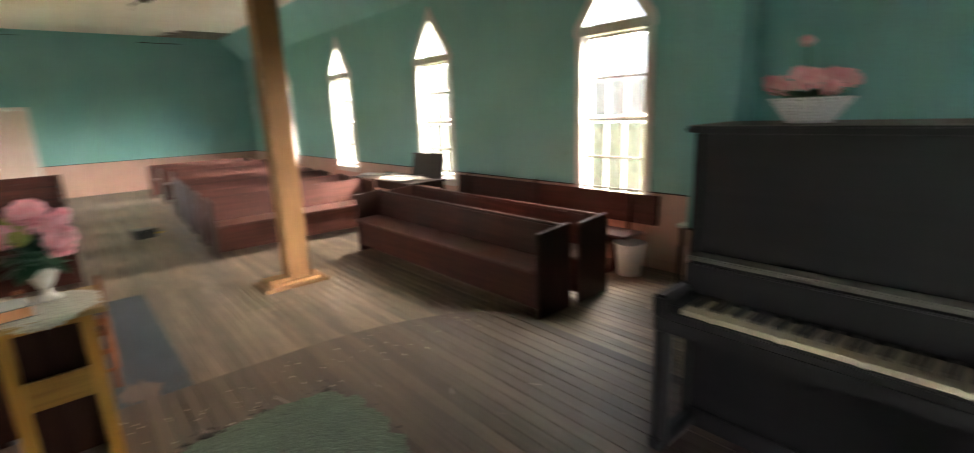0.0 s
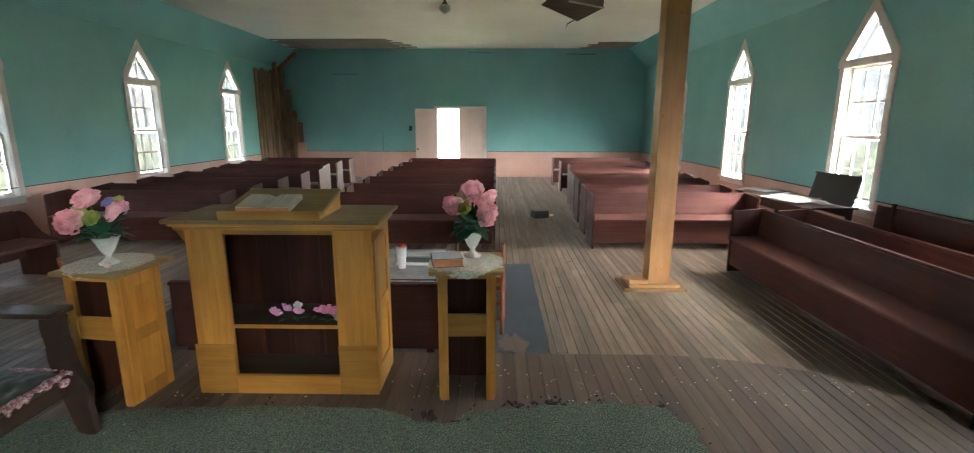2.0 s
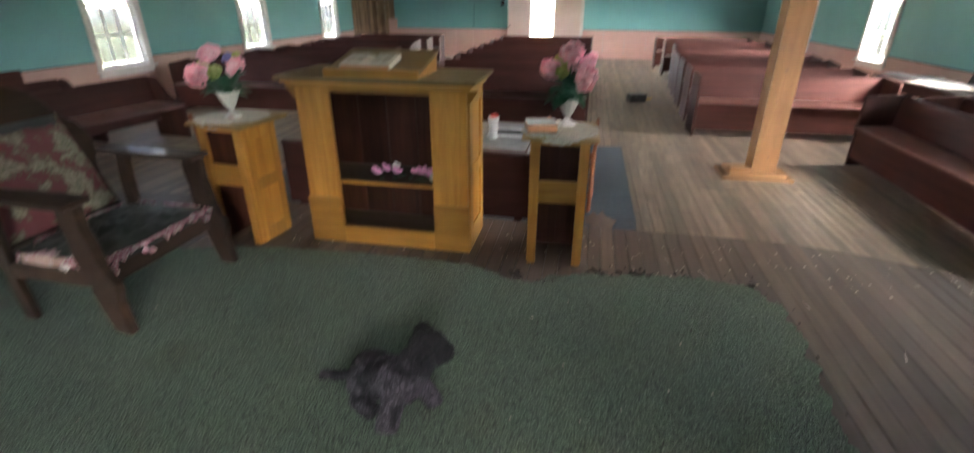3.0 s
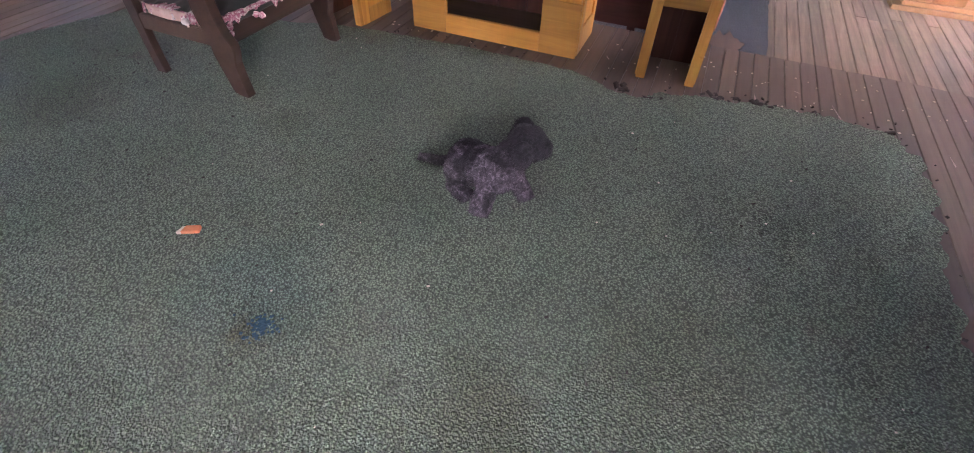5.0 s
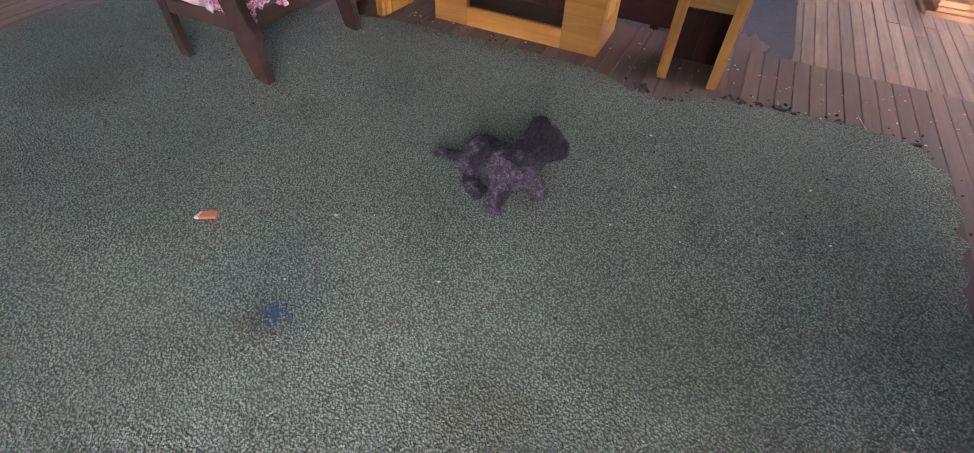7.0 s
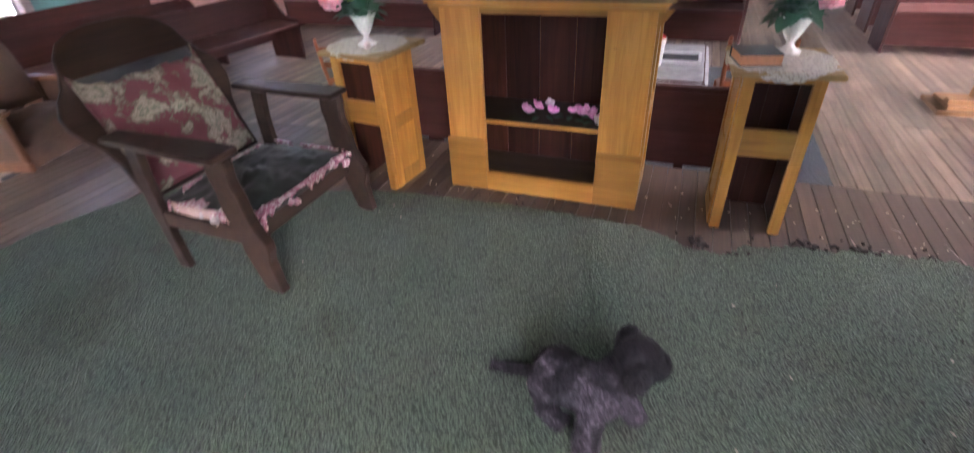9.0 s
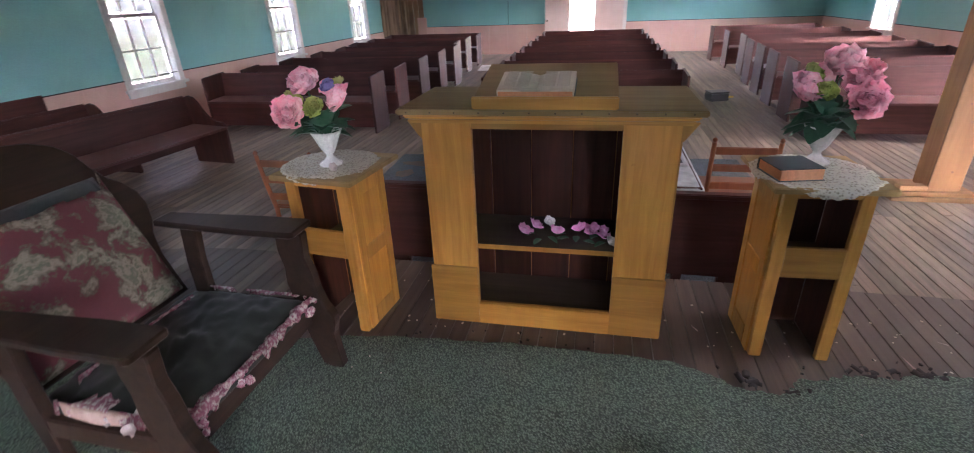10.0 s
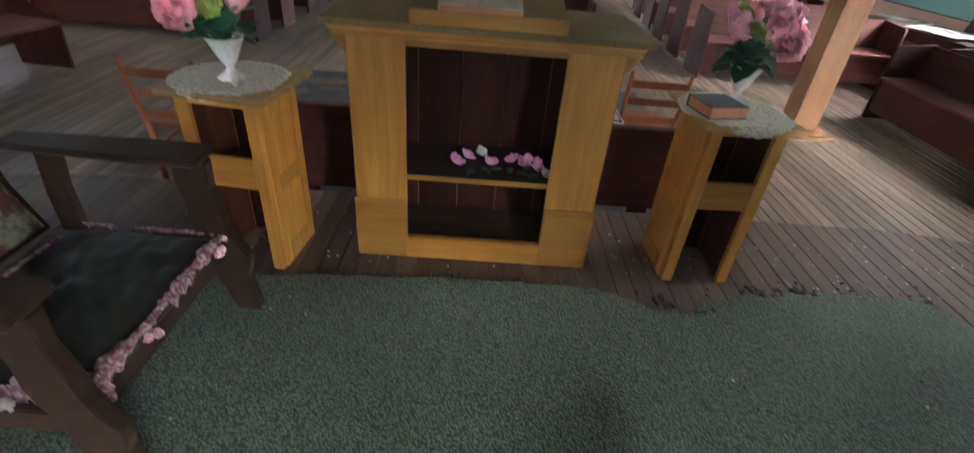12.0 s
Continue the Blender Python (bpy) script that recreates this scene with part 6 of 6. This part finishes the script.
for k in range(30):
    cx, cy = rc.choice(((-0.45, 2.6), (-0.42, 2.57), (0.02, 2.72), (0.06, 2.71), (0.22, 2.74), (0.3, 2.74), (-0.28, 2.55), (0.6, 2.76), (0.95, 2.72)))
    cx, cy, w = cx + rc.gauss(0, 0.03), cy + rc.gauss(0, 0.018), rc.uniform(0.006, 0.018)
    m = Matrix.Translation((cx, cy, 0.004)) @ pose(0, 0, 0, rc.uniform(-20, 20), 0, rc.uniform(0, 180))
    arc = [(w * math.cos(a), w * math.sin(a) * 0.9) for a in [0.2 + 0.45 * q for q in range(7)]]
    ln = rc.uniform(0.008, 0.028)
    prev = None
    for q, (u, z) in enumerate(arc):
        cur = [scraps.verts.new(m @ Vector((u + o, y, max(z, 0) + 0.003))) for o, y in ((0, -ln), (0, ln * (1 - 0.1 * (q % 3))), (0.003, ln * (1 - 0.1 * (q % 3))), (0.003, -ln))]
        if prev:
            for c in range(4):
                scraps.faces.new((prev[c], prev[(c + 1) % 4], cur[(c + 1) % 4], cur[c]))
        prev = cur
tagged(part("backing_scraps", scraps, JOINT, None, "dark curled scraps of carpet backing at the torn edge"), category="debris", kind="stuff")
litter = bmesh.new()
for k in range(170):
    x, y = rc.uniform(-2.6, 2.4), rc.uniform(2.75, 3.3)
    if rc.random() < 0.14:
        x, y = rc.uniform(-3.5, 0.9), rc.uniform(0.2, 2.5)
    z = 0.015 if y < 2.55 and x < 0.95 else 0.001
    s = rc.uniform(0.002, 0.007)
    cuboid(litter, -s, s, -s * 0.7, s * 0.7, 0, 0.002, 0, Matrix.Translation((x, y, z)) @ pose(0, 0, 0, 0, 0, rc.uniform(0, 180)))
tagged(part("plaster_flakes", litter, PAPER, None, "tiny pale flakes scattered on carpet and boards"), category="debris", kind="stuff")
scratches = bmesh.new()
for x, y, ln, wd, az in ((0.285, 2.8, 0.16, 0.022, 8), (0.71, 2.82, 0.24, 0.012, 14), (1.5, 2.2, 0.1, 0.01, -20), (0.5, 3.0, 0.05, 0.008, 60), (-0.6, 2.95, 0.06, 0.01, 30), (1.2, 2.6, 0.12, 0.006, 5), (1.9, 1.9, 0.09, 0.012, 40)):
    m = Matrix.Translation((x, y, 0.0008)) @ pose(0, 0, 0, 0, 0, az)
    v = [scratches.verts.new(m @ Vector(p)) for p in ((-wd / 2, -ln / 2, 0), (wd / 2, -ln / 2 + 0.01, 0), (wd * 0.2, 0, 0), (0.0, ln / 2, 0), (-wd * 0.3, 0.01, 0))]
    scratches.faces.new(v)
tagged(part("paint_scratches", scratches, CHIPPED, None, "pale scratches worn through brown floor paint"), category="scratch", kind="stuff")
chip = thing("orange_chip", (-1.75, 0.725, 0.0145), "small orange wedge lying on the green carpet", "debris", rz=28)
part("chip", slab(((-0.035, -0.018), (0.035, -0.018), (0.035, 0.018), (-0.022, 0.018)), 0.016, I4, 0.003), BRICKRED, chip)
part("pale_end", slab(((-0.052, -0.018), (-0.036, -0.018), (-0.023, 0.018), (-0.036, 0.014)), 0.014, I4, 0.002), PAPER, chip, "pale broken end")
stain = bmesh.new()
rr = random.Random(77)
for k in range(120):
    d, a = abs(rr.gauss(0, 0.028)), rr.uniform(0, 6.28)
    s = rr.uniform(0.002, 0.006)
    cuboid(stain, -s, s, -s, s, 0, 0.004, 0, Matrix.Translation((-1.2 + d * math.cos(a), 0.485 + d * math.sin(a), 0.0135)) @ pose(0, 0, 0, rr.uniform(-20, 20), 0, rr.uniform(0, 90)))
tagged(part("blue_spill", stain, plain("blue_green_dye", (0.004, 0.04, 0.065), 0.7), None, "spot of dried blue dye in the carpet"), category="stain", kind="stuff")


def plush():
    """A worn plush toy, as one soft plain shape."""
    bm = bmesh.new()
    lumps = ((-0.04, 0.27, 0.1, 0.092, 0.1, 0.1), (-0.075, 0.25, 0.075, 0.07, 0.08, 0.075), (0.02, 0.21, 0.12, 0.09, 0.09, 0.092), (0.07, 0.16, 0.14, 0.098, 0.092, 0.1), (0.13, 0.16, 0.2, 0.07, 0.07, 0.08), (0.19, 0.16, 0.278, 0.078, 0.078, 0.074), (0.175, 0.16, 0.3, 0.056, 0.066, 0.056), (0.248, 0.15, 0.262, 0.043, 0.046, 0.042), (0.165, 0.085, 0.27, 0.042, 0.022, 0.065), (0.18, 0.245, 0.285, 0.042, 0.022, 0.06))
    for x, y, z, a, b, c in lumps:
        made = bmesh.ops.create_icosphere(bm, subdivisions=4, radius=1.0)["verts"]
        bmesh.ops.transform(bm, matrix=Matrix.Translation((x, y, z)) @ Matrix.Diagonal((a, b, c, 1)), verts=made)
    limbs = ((((-0.11, 0.33, 0.06), (-0.19, 0.375, 0.028), (-0.275, 0.41, 0.022)), 0.024, 0.75),
             (((0.05, 0.11, 0.13), (0.015, 0.045, 0.07), (0.0, 0.01, 0.03)), 0.045, 0.9),
             (((0.14, 0.15, 0.14), (0.18, 0.135, 0.07), (0.205, 0.12, 0.026)), 0.04, 0.85),
             (((-0.11, 0.2, 0.05), (-0.075, 0.15, 0.035), (-0.04, 0.12, 0.03)), 0.036, 0.9))
    for pts, r0, tp in limbs:
        fine = []
        for a, b in zip(pts, pts[1:]):
            fine += [Vector(a).lerp(Vector(b), k / 6) for k in range(6)]
        tube(fine + [Vector(pts[-1])], r0, 14, bm, tp)
    for v in bm.verts:
        q = v.co
        v.co = q + 0.006 * Vector((noise.noise(q * 45), noise.noise(q * 45 + Vector((9, 0, 0))), noise.noise(q * 45 + Vector((0, 9, 0))))) + 0.004 * Vector((noise.noise(q * 110), noise.noise(q * 110 + Vector((3, 0, 0))), 0))
        v.co.z = max(v.co.z, 0.0)
    return bm


toy = part("plush_toy", plush(), FUR, None, "worn grey and black plush toy lying on the green carpet", True)
toy.matrix_world = pose(-0.745, 1.24, 0.013, 0, 0, 23.4)
whole = toy.modifiers.new("one_skin", "REMESH")
whole.mode, whole.voxel_size, whole.use_smooth_shade = "VOXEL", 0.0065, True
skin = bpy.data.meshes.new_from_object(toy.evaluated_get(bpy.context.evaluated_depsgraph_get()))
toy.modifiers.clear()
fuzz = bmesh.new()
fuzz.from_mesh(skin)
rf = random.Random(41)
for f in list(fuzz.faces):
    for k in range(2):
        root, up = f.calc_center_median(), f.normal.copy()
        side = up.orthogonal().normalized() * rf.uniform(-1, 1) + up.cross(up.orthogonal()).normalized() * rf.uniform(-1, 1)
        root += side * 0.003
        tip = root + up * rf.uniform(0.004, 0.011) + side * 0.007 + Vector((-0.004, 0, -0.005))
        wide = up.cross(tip - root).normalized() * 0.0011
        fuzz.faces.new([fuzz.verts.new(p) for p in (root - up * 0.002 - wide, root - up * 0.002 + wide, tip)])
for v in fuzz.verts:
    v.co.z = max(v.co.z, 0.0)
toy.data = bpy.data.meshes.new("plush_toy")
fuzz.to_mesh(toy.data)
fuzz.free()
toy.data.materials.append(FUR)
toy.data.shade_smooth()
tagged(toy, category="toy")

# ---- boards, last ----
BW = 0.09


def prism(bm, x0, x1, ya, yb0, yb1, z0, z1):
    v = [bm.verts.new(p) for p in ((x0, ya, z0), (x1, ya, z0), (x1, yb1, z0), (x0, yb0, z0), (x0, ya, z1), (x1, ya, z1), (x1, yb1, z1), (x0, yb0, z1))]
    for q in ((3, 2, 1, 0), (4, 5, 6, 7), (0, 1, 5, 4), (1, 2, 6, 5), (2, 3, 7, 6), (3, 0, 4, 7)):
        bm.faces.new([v[k] for k in q])
    return bm


floor_ob, stage_ob = bpy.data.objects["floor"], bpy.data.objects["platform"]
rb = random.Random(2)
lengths = (2.4, 3.0, 3.6, 4.2)
plank = {ln: finish(prism(bmesh.new(), 0.0036, BW - 0.0036, 0.0016, ln - 0.0012, ln - 0.0012, -0.016, 0), "board", FLOORWOOD) for ln in lengths}
rest = bmesh.new()
count, near_count = int((XR - XL) / BW) + 1, 0
for k in range(count):
    x, y = XL + BW * k, 1.0 - rb.uniform(0, 2.4)
    while y < YF:
        ln = rb.choice(lengths)
        drop = LOW - rb.uniform(0, 0.0022)
        if x > -3.4 and 1.2 < y + ln and y < 7.0 and near_count < 300:
            ob = new("board", plank[ln])
            ob.parent, ob.location = floor_ob, (x, y, drop)
            near_count += 1
        else:
            end = min(y + ln, YF)
            prism(rest, x + 0.0036, min(x + BW, XR) - 0.0036, y + 0.0012, end - 0.0012, end - 0.0012, drop - 0.016, drop)
        y += ln
tagged(part("far_boards", rest, FLOORREST, floor_ob), kind="stuff")
for k in range(int(7.7 / BW)):
    x0, x1 = MIDX - 3.85 + BW * k, MIDX - 3.85 + BW * (k + 1)
    dz = -rb.uniform(0, 0.002)
    part("board", prism(bmesh.new(), x0 + 0.003, x1 - 0.003, AYB, front_edge(x0) + 0.015, front_edge(x1) + 0.015, -0.039, dz), STAGEWOOD, stage_ob)
